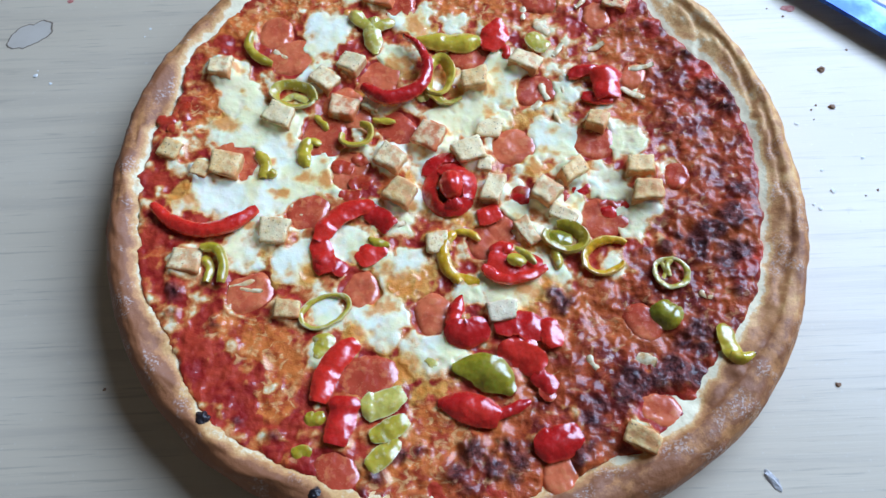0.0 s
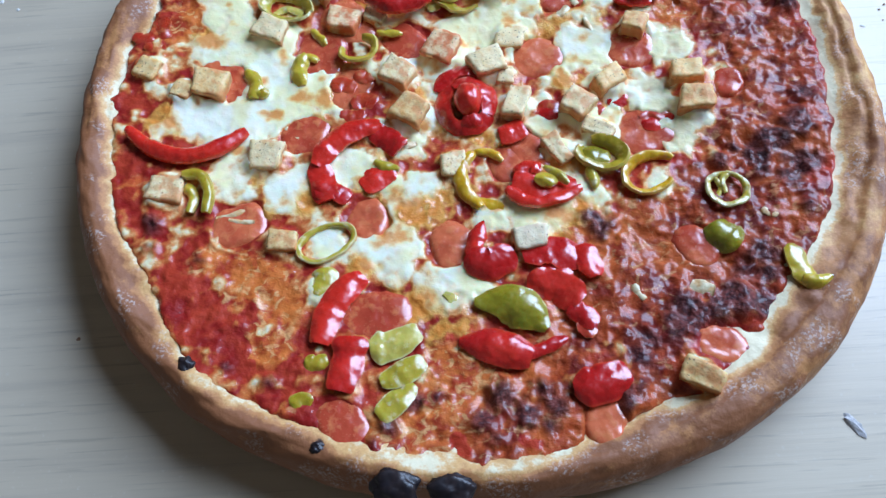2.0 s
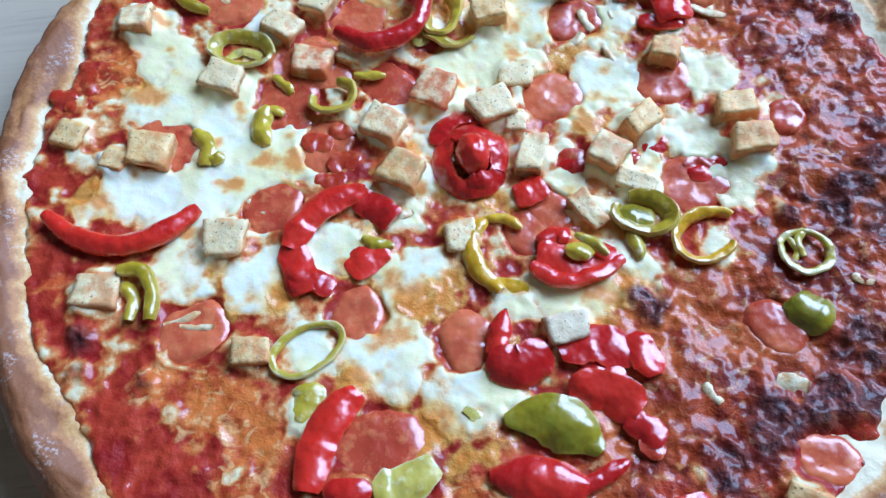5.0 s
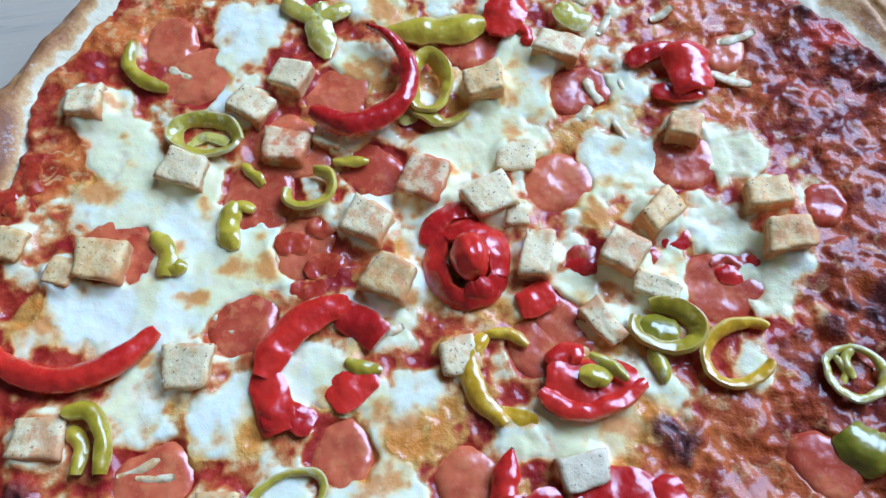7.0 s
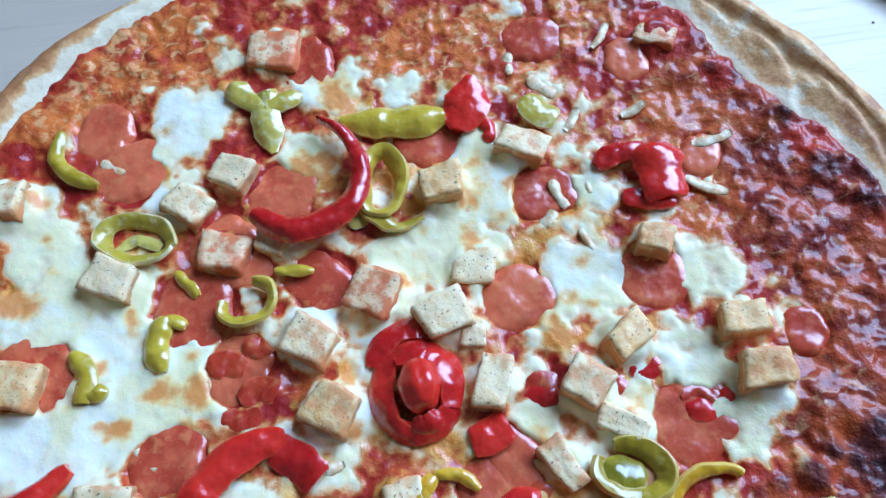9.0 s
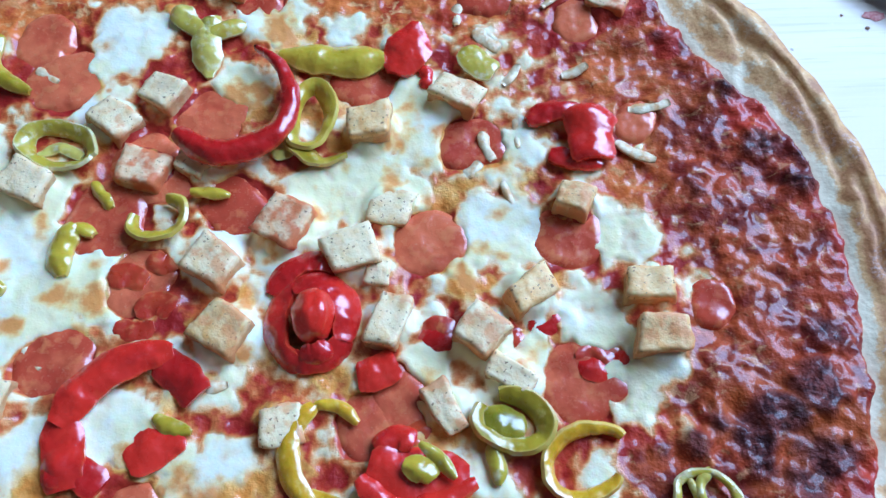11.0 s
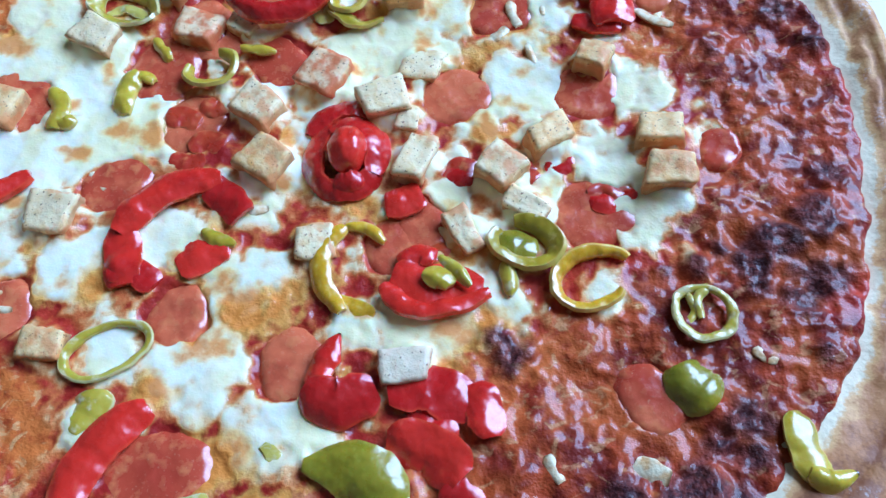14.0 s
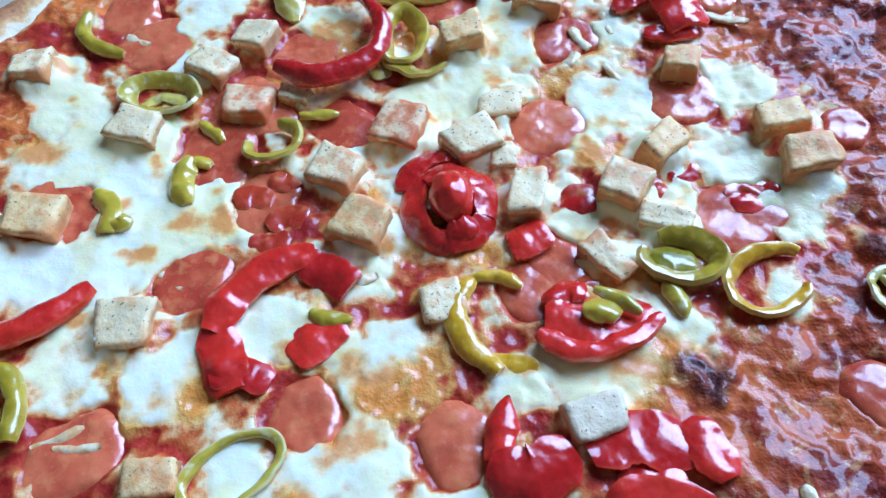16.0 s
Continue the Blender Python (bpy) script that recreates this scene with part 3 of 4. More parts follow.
def layer():
    step, reach = 0.62, 156
    n = int(2 * reach / step) + 1
    line = np.linspace(-reach, reach, n)
    x, y = np.meshgrid(line, line, indexing="ij")
    r, edge = np.hypot(x, y), rim(np.arctan2(y, x))
    cheese, toast, golden, scorch, right, under = fields(x, y)
    lift = np.zeros(x.shape)
    dark = np.clip(scorch + 0.35, 0, 1)
    calm = 1 - 0.7 * np.clip(2.5 * cheese - 0.8, 0, 1)
    rough = np.clip(0.55 + 0.45 * right + 0.5 * dark, 0, 1)
    ridge = 1 - np.abs(2 * cloud(x, y, 11, 101, 3) - 1)
    knobs = 1 - np.abs(2 * cloud(x, y, 4.5, 107, 2) - 1)
    z = bed(x, y) + 0.5 + 1.5 * np.clip(cheese, 0, 0.7) + 1.6 * (cloud(x, y, 16, 111) - 0.5) + 1.2 * calm * (cloud(x, y, 6, 121, 2) - 0.5)
    z = z + dark * (2.6 * ridge + 1.1 * knobs - 1.8) + rough * calm * 1.2 * (knobs - 0.6) + 3.6 * right * (cloud(x, y, 13, 141, 2) - 0.5)
    z = z + 0.35 * (cloud(x, y, 2.4, 131) - 0.5) * rough
    z = z - 1.1 * under + 1.6 * (cloud(x, y, 6, 161, 2) - 0.5) * (1 - np.clip(cheese + 0.2, 0, 1)) * (1 - under)
    for sx, sy, radius, rise in SEATS:
        i, j, w = int((sx + reach) / step), int((sy + reach) / step), int((radius + 7) / step)
        box = (slice(max(i - w, 0), i + w + 1), slice(max(j - w, 0), j + w + 1))
        near = np.exp(-((np.clip(np.hypot(x[box] - sx, y[box] - sy) - radius, 0, None) / 2.2) ** 2))
        lift[box] = np.maximum(lift[box], rise * near * (0.55 + 0.9 * cloud(x[box], y[box], 6, 151)))
    z, cheese = z + lift, cheese + 0.16 * lift
    z = z - 0.9 * np.clip((r - edge + 2.5) / 2.5, 0, 1) ** 2 - 9 * np.clip((r - edge) / 2.5, 0, 3)
    keep = r < edge + 5
    index = np.full(x.shape, -1)
    index[keep] = np.arange(keep.sum())
    a, b, c, d = index[:-1, :-1], index[1:, :-1], index[1:, 1:], index[:-1, 1:]
    whole = (a >= 0) & (b >= 0) & (c >= 0) & (d >= 0)
    faces = np.stack([a[whole], b[whole], c[whole], d[whole]], -1)
    verts = np.stack([x[keep], y[keep], z[keep]], -1) * MM
    solid("cheese_layer", verts.tolist(), faces.tolist(), TOP, pizza, "melted mozzarella and tomato sauce, toasted dark in places", (("cheese", cheese[keep]), ("toast", toast[keep]), ("golden", golden[keep]), ("scorch", scorch[keep]), ("deep", right[keep])))


def spline(points, steps):
    """A smooth line through some points of the plan."""
    q = np.array(points, float)
    q = np.concatenate([[2 * q[0] - q[1]], q, [2 * q[-1] - q[-2]]])
    out = []
    for n in range(1, len(q) - 2):
        for t in np.linspace(0, 1, steps, endpoint=False):
            a, b, c, d = q[n - 1 : n + 3]
            out.append(0.5 * (2 * b + (c - a) * t + (2 * a - 5 * b + 4 * c - d) * t**2 + (3 * b - a - 3 * c + d) * t**3))
    return np.array(out + [q[-2]])


def band(line, width, thick, height, arch, lean, start, stop, closed=False, across=10, seed=0, tipped=False):
    """Vertices and faces of a fleshy strip along a line of the plan: an arched, rounded section, narrowed at its ends."""
    count = len(line)
    ahead = np.roll(line, -1, 0) - np.roll(line, 1, 0) if closed else np.gradient(line, axis=0)
    ahead = ahead / np.maximum(np.hypot(*ahead.T), 1e-6)[:, None]
    side = np.stack([ahead[:, 1], -ahead[:, 0]], -1)
    f = np.linspace(0, 1, count)
    lo, hi = np.clip(f / (0.04 + 0.5 * (1 - start)), 0, 1), np.clip((1 - f) / (0.04 + 0.5 * (1 - stop)), 0, 1)
    size = np.ones(count) if closed else (start + (1 - start) * (lo**0.85 if start < 0.3 else (lo * (2 - lo)) ** 0.8)) * (stop + (1 - stop) * (hi**0.85 if stop < 0.3 else (hi * (2 - hi)) ** 0.8))
    size = size * (1 + 0.45 * (cloud(f * 40, f * 0 + seed, 12, 7) - 0.5)) if not closed else size * (1 + 0.5 * (lattice(np.cos(2 * np.pi * f) * 5 + seed, np.sin(2 * np.pi * f) * 5, 4, 7) - 0.5))
    turn = np.linspace(0, 2 * np.pi, 2 * across, endpoint=False)
    s, top = np.cos(turn), np.where(np.sin(turn) >= -1e-9, 1.0, -1.0)
    s = np.sign(s) * np.abs(s) ** 0.9
    length = np.r_[0, np.cumsum(np.hypot(*np.diff(line, axis=0).T))]
    sway = 26 * (lattice(length, length * 0 + seed, 9, 19) - 0.5)
    verts = []
    for n in range(count):
        tilt = radians(lean + sway[n])
        w = width / 2 * size[n]
        frill = 0.55 * (lattice(length[n] + 0 * s, 30 * np.sign(s) + seed, 2.6, seed + 5) - 0.5) * np.abs(s) ** 3
        px = w * s + frill
        pz = arch * size[n] * (1 - s**2) + thick / 2 * top
        pz = pz + 1.8 * (cloud(length[n] + 0 * s, px, 4.5, seed + 3, 3) - 0.5)
        ux, uz = px * math.cos(tilt) - pz * math.sin(tilt), px * math.sin(tilt) + pz * math.cos(tilt)
        xy = line[n] + side[n] * ux[:, None]
        verts.append(np.c_[xy, bed(line[n][0], line[n][1]) + height + uz - 0.3 * arch + 1.0 * (lattice(length[n], seed, 8, 5) - 0.5)])
    m = 2 * across
    last = count if closed else count - 1
    faces = [(a * m + b, a * m + (b + 1) % m, (a + 1) % count * m + (b + 1) % m, (a + 1) % count * m + b) for a in range(last) for b in range(m)]
    if not closed:
        faces += [tuple(range(m)), tuple(range((count - 1) * m, count * m))[::-1]]
    tip = np.repeat(np.clip(1 - f * count / 3.5, 0, 1) if tipped else 0 * f, m)
    cut = np.tile(np.abs(s) ** 8, count)
    return np.concatenate(verts) * MM, faces, (("tip", tip), ("cut", cut))


def strip(name, material, points, width, thick, height, arch, lean, start, stop, label="", parent=None):
    tipped = start <= 0.15 or stop <= 0.15
    line = spline(points if start <= stop else points[::-1], 10)
    ends = (start, stop) if start <= stop else (stop, start)
    turn = lean if start <= stop else -lean
    SEATS.extend((px, py, 0.34 * width, 0.55) for px, py in line[::6])
    verts, faces, tip = band(line, width * 1.08, thick * 0.6, height - 0.2, arch, turn, *ends, seed=abs(points[0][0]) + abs(points[0][1]), tipped=tipped)
    return solid(name, verts, faces, material, parent or pizza, label, tip, 42)


def pepper_ring(material, x, y, rx, ry, turn, tall, thick, height, start, stop, tip):
    closed = stop - start >= 360
    a = np.radians(np.linspace(start, stop, 56, endpoint=not closed))
    wob = 1 + 0.16 * (lattice(3 * np.cos(a) + x, 3 * np.sin(a) + y, 2.5, 15) - 0.5)
    px, py = rx * np.cos(a) * wob, ry * np.sin(a) * wob
    c, s = math.cos(radians(turn)), math.sin(radians(turn))
    line = np.stack([x + c * px - s * py, y + s * px + c * py], -1)
    verts, faces, none = band(line, tall * (1.0 if material is OLIVE else 0.9), thick * 0.6, height - 0.3, 1.0, 50, 0.5, 0.5, closed, 8, x + 50)
    solid("pepper_ring", verts, faces, material, pizza, "", none, 42)


def chicken(x, y, turn, wide, deep, tall, kind, tilt_x, tilt_y):
    bm = bmesh.new()
    bmesh.ops.create_cube(bm, size=2)
    bmesh.ops.subdivide_edges(bm, edges=bm.edges[:], cuts=8, use_grid_fill=True)
    rng = random.Random(round(x * 10 + y * 7))
    skew = [rng.uniform(-0.13, 0.13) for _ in range(5)]
    half, soft, edge = Vector((wide / 2, deep / 2, (tall + 3) / 2)), 0.7, []
    for v in bm.verts:
        p = Vector(v.co[n] * half[n] for n in range(3))
        core = Vector(min(max(p[n], soft - half[n]), half[n] - soft) for n in range(3))
        out = p - core
        p = core + out.normalized() * soft if out.length > 0 else p
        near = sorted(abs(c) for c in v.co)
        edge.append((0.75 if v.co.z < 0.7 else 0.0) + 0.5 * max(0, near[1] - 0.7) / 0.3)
        p += noise.noise_vector(p * 0.2 + Vector((x, y, 0))) * 0.7 + noise.noise_vector(p * 0.7 + Vector((y, x, 0))) * 0.35
        u, w, t = p.x / wide, p.y / deep, p.z / tall
        v.co = Vector((p.x * (1 + skew[0] * 2 * w + skew[2] * t) + skew[4] * p.y, p.y * (1 + skew[1] * 2 * u + skew[3] * t), p.z * (1 + 0.8 * skew[2] * u - 0.8 * skew[0] * w))) * MM
    m = Matrix.Translation((x * MM, y * MM, (float(bed(x, y)) + (tall - 3) / 2 - 0.7) * MM)) @ pose(0, 0, 0, tilt_x + rng.uniform(-6, 6), tilt_y + rng.uniform(-6, 6), turn)
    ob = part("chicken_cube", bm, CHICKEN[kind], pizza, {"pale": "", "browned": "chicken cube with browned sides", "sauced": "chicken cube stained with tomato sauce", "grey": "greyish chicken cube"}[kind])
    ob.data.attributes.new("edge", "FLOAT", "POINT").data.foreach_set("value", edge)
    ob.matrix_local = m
    SEATS.append((x, y, 0.54 * min(wide, deep), min(2.8, 0.38 * tall)))


def salami(x, y, radius, height, ragged):
    """A thin slice that follows the bed, with a ragged rim."""
    rings, turns = 9, 56
    verts, a = [], np.linspace(0, 2 * np.pi, turns, endpoint=False)
    edge = radius * (1 + 0.12 * np.cos(2 * a + x) + 0.5 * ragged * (cloud(x + 9 * np.cos(a), y + 9 * np.sin(a), 11, 17, 2) - 0.5) + 0.22 * (cloud(x + 16 * np.cos(a), y + 16 * np.sin(a), 5, 19, 3) - 0.5))
    for side in (1, -1):
        for n in range(rings + 1):
            f = n / rings
            px, py = x + edge * f * np.cos(a), y + edge * f * np.sin(a)
            z = bed(px, py) + height - 0.2 + 1.3 * (cloud(px, py, 7, 27) - 0.5) + 0.6 * f**6 * (cloud(px, py, 12, 37) - 0.5) - 1.5 * f**9
            verts.append(np.stack([px, py, z + side * 0.45 * (1 - f**8)], -1))
    m = rings + 1
    faces = [(k + n * turns + b, k + n * turns + (b + 1) % turns, k + (n + 1) * turns + (b + 1) % turns, k + (n + 1) * turns + b)[:: 1 if k == 0 else -1] for k in (0, m * turns) for n in range(rings) for b in range(turns)]
    solid("salami_slice", np.concatenate(verts) * MM, faces, SALAMI, pizza)


def shred(x, y, turn, long, wide):
    c, s = math.cos(radians(turn)) * long / 2, math.sin(radians(turn)) * long / 2
    verts, faces, none = band(spline([(x - c, y - s), (x + 0.12 * s, y - 0.12 * c), (x + c, y + s)], 5), wide * 0.95, 0.8, 1.0, 0.7, 0, 0.5, 0.6, False, 5, x + 90)
    solid("cheese_shred", verts, faces, SHRED, pizza)


# slices of salami
for values in SLICES + SLICES_TOO:
    salami(*values, 1.0)


# diced chicken
chicken(-109.5, 62.0, -1, 11.3, 11.3, 7, "pale", 0, 0)
chicken(-59.6, 55.9, -36, 12.3, 10.1, 7, "pale", 0, 0)
chicken(-45.9, 64.9, -29, 11.4, 9.7, 8, "pale", 0, 0)
chicken(-80.2, 35.3, -28, 13.5, 10.2, 7, "pale", 0, 0)
chicken(14.7, 52.7, 8, 12.5, 10.2, 9, "browned", 0, 0)
chicken(40.1, 62.2, -30, 14.2, 9.1, 7, "pale", 0, 0)
chicken(-8.6, 22.4, -28, 13.7, 12.6, 8, "sauced", 0, 0)
chicken(-27.3, 10.8, -37, 13.5, 11.9, 8, "pale", 0, 0)
chicken(9.6, 13.1, 17, 14.1, 10.8, 8, "pale", 0, 0)
chicken(-22.6, -8.3, -33, 13.2, 12.1, 9, "browned", 0, 0)
chicken(19.6, -7.5, -17, 8.4, 14.2, 7, "pale", 0, 0)
chicken(20.4, 26.9, -15, 12.0, 11.0, 4, "pale", 0, 0)
chicken(43.6, -11.5, -41, 11.4, 11.4, 9, "pale", 0, 0)
chicken(56.8, -0.7, 34, 13.6, 8.9, 8, "browned", 0, 0)
chicken(50.3, -22.6, -34, 12.2, 7.1, 6, "pale", 0, 0)
chicken(33.3, -29.9, 27, 7.1, 12.7, 6, "pale", 0, 0)
chicken(87.6, -1.7, -2, 12.7, 9.2, 8, "browned", 0, 0)
chicken(88.3, -15.0, -1, 12.0, 9.5, 9, "browned", 0, 0)
chicken(71.3, 25.2, -20, 10.1, 9.1, 8, "browned", 0, 0)
chicken(-79.3, -25.9, -5, 12.5, 12.0, 6, "pale", 0, 0)
chicken(-115.9, -40.2, -6, 12.3, 11.8, 5, "pale", 0, 0)
chicken(-71.5, -63.5, -3, 10.9, 7.6, 6, "browned", 0, 0)
chicken(19.1, -67.7, 6, 12.5, 8.7, 7, "grey", 0, 0)
chicken(68.4, -123.7, -34, 12.7, 8.4, 8, "browned", 8, -6)
chicken(-103.3, 8.1, -13, 14.3, 11.8, 7, "browned", 0, 0)
chicken(-113.7, 6.1, -21, 9.1, 8.6, 5, "browned", 0, 0)
chicken(-6.7, -33.1, 9, 11.7, 9.2, 5, "pale", 0, 0)
chicken(-49.8, 40.1, -18, 13.8, 12.1, 6, "sauced", 0, 0)
chicken(-128.9, 16.7, -21, 9.0, 10.0, 5, "browned", 0, 0)
chicken(-36.8, 41.6, -30, 10.0, 5.6, 5, "pale", 0, 0)
chicken(-32.3, 107.8, -12, 16.5, 13.0, 5, "sauced", 0, 0)
chicken(88.6, 93.2, -27, 12.3, 7.0, 4, "sauced", 0, 0)
chicken(16.8, 7.6, -14, 6.9, 7.8, 5, "pale", 0, 0)

# pepper strips
strip("red_pepper_strip", RED, [(-19.7, 79.0), (-12.0, 72.0), (-8.4, 60.3), (-11.8, 49.6), (-21.0, 43.8), (-31.1, 43.2), (-40.0, 49.8)], 7.1, 3.0, 8, 2.5, 12, 0.12, 0.6, "glossy curled hook of red pepper")
strip("red_pepper_strip", RED, [(-132.5, -13.5), (-124.5, -20.7), (-113.2, -25.3), (-100.2, -23.7), (-87.4, -14.5)], 7.2, 3, 4, 2.5, 15, 0.5, 0.45, "")
strip("red_pepper_strip", RED, [(-34.8, -13.4), (-45.8, -16.1), (-54.5, -22.5), (-59.7, -31.8)], 8.7, 2.4, 4, 1.5, 8, 0.4, 0.5, "")
strip("red_pepper_strip", RED, [(-60.2, -29.1), (-57.4, -38.1), (-55.6, -47.0)], 8.5, 2.4, 3, 1, 0, 0.5, 0.8, "")
strip("red_pepper_strip", RED, [(-60.2, -43.0), (-54.1, -42.5), (-47.3, -46.5)], 7.4, 2.4, 2.8, 0.8, 0, 0.7, 0.6, "")
strip("red_pepper_strip", RED, [(-38.3, -15.7), (-32.6, -19.7), (-27.5, -25.6)], 8.8, 2, 3, 1, 0, 0.7, 0.8, "")
strip("red_pepper_strip", RED, [(-42.6, -41.0), (-36.9, -37.3), (-31.2, -33.0)], 9.6, 2, 2.5, 1, 0, 0.75, 0.7, "")
strip("red_pepper_strip", RED, [(-41.8, -78.7), (-49.0, -84.9), (-53.7, -93.2), (-56.7, -104.2)], 9.6, 2.4, 3, 1.9, 0, 0.5, 0.6, "")
strip("red_pepper_strip", RED, [(-45.7, -102.1), (-46.7, -110.8), (-49.4, -121.3)], 11.1, 2.4, 2.8, 1.7, 0, 0.7, 0.7, "")
strip("red_pepper_strip", RED, [(-9.2, -105.9), (2.9, -108.7), (14.8, -113.4)], 11.7, 2.4, 3.2, 2.3, 0, 0.25, 0.5, "")
strip("red_pepper_strip", RED, [(13.9, -111.9), (21.2, -109.3), (27.7, -106.5)], 4.5, 2, 2, 1, 0, 0.7, 0.3, "")
strip("red_pepper_strip", RED, [(26.8, -124.9), (35.5, -124.3), (45.5, -121.1)], 12.5, 2.4, 3.2, 2.3, 0, 0.3, 0.6, "")
strip("red_pepper_strip", RED, [(-4.5, -73.3), (3.5, -77.5), (12.4, -73.3)], 10.9, 2.4, 4.5, 1.6, -14, 0.5, 0.6, "")
strip("red_pepper_strip", RED, [(2.8, -59.7), (0.1, -65.6), (-2.2, -73.2)], 6.3, 2.2, 4, 1.5, 0, 0.1, 0.8, "")
strip("red_pepper_strip", RED, [(15.5, -75.0), (25.0, -73.5), (36.2, -78.7)], 10.5, 2.2, 3, 0.8, 10, 0.5, 0.6, "")
strip("red_pepper_strip", RED, [(15.8, -86.4), (26.1, -87.6), (33.4, -94.6)], 11.1, 2.2, 3.2, 1.0, -8, 0.5, 0.6, "")
strip("red_pepper_strip", RED, [(35.8, -72.3), (38.6, -78.9), (40.2, -85.2)], 8.4, 2, 3, 0.8, 0, 0.5, 0.5, "")
strip("red_pepper_strip", RED, [(29.9, -95.4), (34.1, -99.2), (38.1, -102.9)], 7.7, 2, 2.4, 1, 0, 0.6, 0.5, "")
strip("red_pepper_strip", RED, [(21.1, -78.8), (25.4, -82.8), (30.9, -86.8)], 9.4, 2, 2, 1.5, 0, 0.6, 0.6, "")
strip("red_pepper_strip", RED, [(11.6, -21.6), (16.0, -20.9), (21.8, -18.4)], 8.8, 2.4, 3, 1, 0, 0.7, 0.7, "")
strip("red_pepper_strip", RED, [(12.8, -46.2), (18.3, -51.9), (28.0, -53.0), (40.1, -48.4)], 5.9, 2.4, 4, 1.5, 25, 0.6, 0.4, "")
strip("red_pepper_strip", RED, [(14.6, -44.0), (25.4, -46.8), (38.5, -47.6)], 12.5, 2, 3.2, 1.4, 0, 0.6, 0.5, "")
strip("red_pepper_strip", RED, [(16.3, -39.8), (21.9, -37.3), (25.5, -39.2)], 6.0, 2, 3, 1, 0, 0.6, 0.5, "")
strip("red_pepper_strip", RED, [(60.2, 52.0), (67.4, 54.6), (75.5, 54.3)], 6.6, 2.4, 4, 1.5, 0, 0.4, 0.8, "")
strip("red_pepper_strip", RED, [(78.6, 54.5), (77.6, 45.8), (78.1, 37.0)], 13.0, 2.4, 5, 2.6, 0, 0.6, 0.7, "")
strip("red_pepper_strip", RED, [(66.0, 41.1), (73.8, 38.0), (80.3, 36.9)], 5.4, 2, 3, 1, 0, 0.6, 0.6, "")
strip("red_pepper_strip", RED, [(57.5, -6.0), (61.0, -10.0), (66.9, -9.6)], 6.8, 1.6, 0.9, 0.6, 0, 0.5, 0.5, "")
strip("red_pepper_strip", RED, [(67.4, -20.4), (73.9, -22.4), (81.6, -18.5)], 5.2, 1.6, 1.2, 0.8, 0, 0.6, 0.4, "")
strip("red_pepper_strip", RED, [(28.7, 89.1), (26.4, 79.7), (21.8, 70.6)], 13.3, 2.2, 4, 1.5, 0, 0.17, 0.35, "")
strip("red_pepper_strip", RED, [(30.3, 65.8), (31.6, 69.2), (30.9, 73.7)], 3.8, 2, 3, 1, 0, 0.5, 0.5, "")
strip("red_pepper_strip", RED, [(26.6, -11.2), (33.0, -12.2), (38.4, -10.5)], 6.2, 1.6, 1.2, 0.8, 0, 0.5, 0.5, "")
strip("tomato_chunk", TOMATO, [(-55.0, 7.3), (-50.5, 8.4), (-45.2, 6.5)], 6.7, 1.8, 1.2, 0.5, 0, 0.5, 0.6, "")
strip("tomato_chunk", TOMATO, [(-46.9, -2.0), (-41.2, 0.3), (-37.2, -2.2)], 6.7, 1.8, 1.2, 0.5, 0, 0.5, 0.6, "")
strip("tomato_chunk", TOMATO, [(-51.5, -6.4), (-45.8, -8.0), (-41.1, -6.6)], 6.0, 1.8, 1.2, 0.5, 0, 0.5, 0.6, "")
strip("tomato_chunk", TOMATO, [(-45.3, 13.9), (-41.3, 11.6), (-38.1, 13.1)], 5.5, 1.8, 1.2, 0.5, 0, 0.5, 0.6, "")
strip("tomato_chunk", TOMATO, [(23.2, -38.5), (26.0, -35.0), (29.1, -36.9)], 4.6, 1.8, 1.2, 0.5, 0, 0.5, 0.6, "")
strip("tomato_chunk", TOMATO, [(49.1, -6.9), (51.2, -11.5), (53.5, -13.8)], 4.7, 1.8, 1.2, 0.5, 0, 0.5, 0.6, "")
strip("tomato_chunk", TOMATO, [(28.0, -9.8), (32.5, -8.6), (37.0, -11.3)], 5.4, 1.8, 1.2, 0.5, 0, 0.5, 0.6, "")
strip("tomato_chunk", TOMATO, [(-124.8, 43.7), (-126.3, 37.3), (-123.8, 32.7)], 7.1, 1.8, 1.2, 0.5, 0, 0.5, 0.6, "")
strip("tomato_chunk", TOMATO, [(-131.1, 29.2), (-127.1, 27.2), (-123.4, 28.6)], 5.8, 1.8, 1.2, 0.5, 0, 0.5, 0.6, "")
strip("tomato_chunk", TOMATO, [(-136.6, 33.6), (-132.7, 32.3), (-129.0, 34.0)], 5.3, 1.8, 1.2, 0.5, 0, 0.5, 0.6, "")
strip("tomato_chunk", TOMATO, [(66.9, -18.8), (72.1, -17.8), (76.7, -20.6)], 4.0, 1.8, 1.2, 0.5, 0, 0.5, 0.6, "")
strip("tomato_chunk", TOMATO, [(32.3, -105.8), (36.1, -102.5), (38.7, -99.1)], 6.2, 1.8, 1.2, 0.5, 0, 0.5, 0.6, "")
strip("green_pepper_strip", OLIVE, [(-13.4, 80.1), (-2.6, 77.6), (7.9, 76.4), (18.8, 77.0)], 9.8, 2.2, 3, 2.5, 0, 0.3, 0.5, "")
strip("green_pepper_strip", OLIVE, [(-65.7, 22.9), (-68.1, 16.1), (-66.7, 7.5)], 5.8, 2, 3, 2, 0, 0.5, 0.5, "")
strip("green_pepper_strip", OLIVE, [(-60.3, 20.1), (-64.6, 21.7), (-67.1, 18.0)], 3.7, 2, 3, 1, 0, 0.6, 0.6, "")
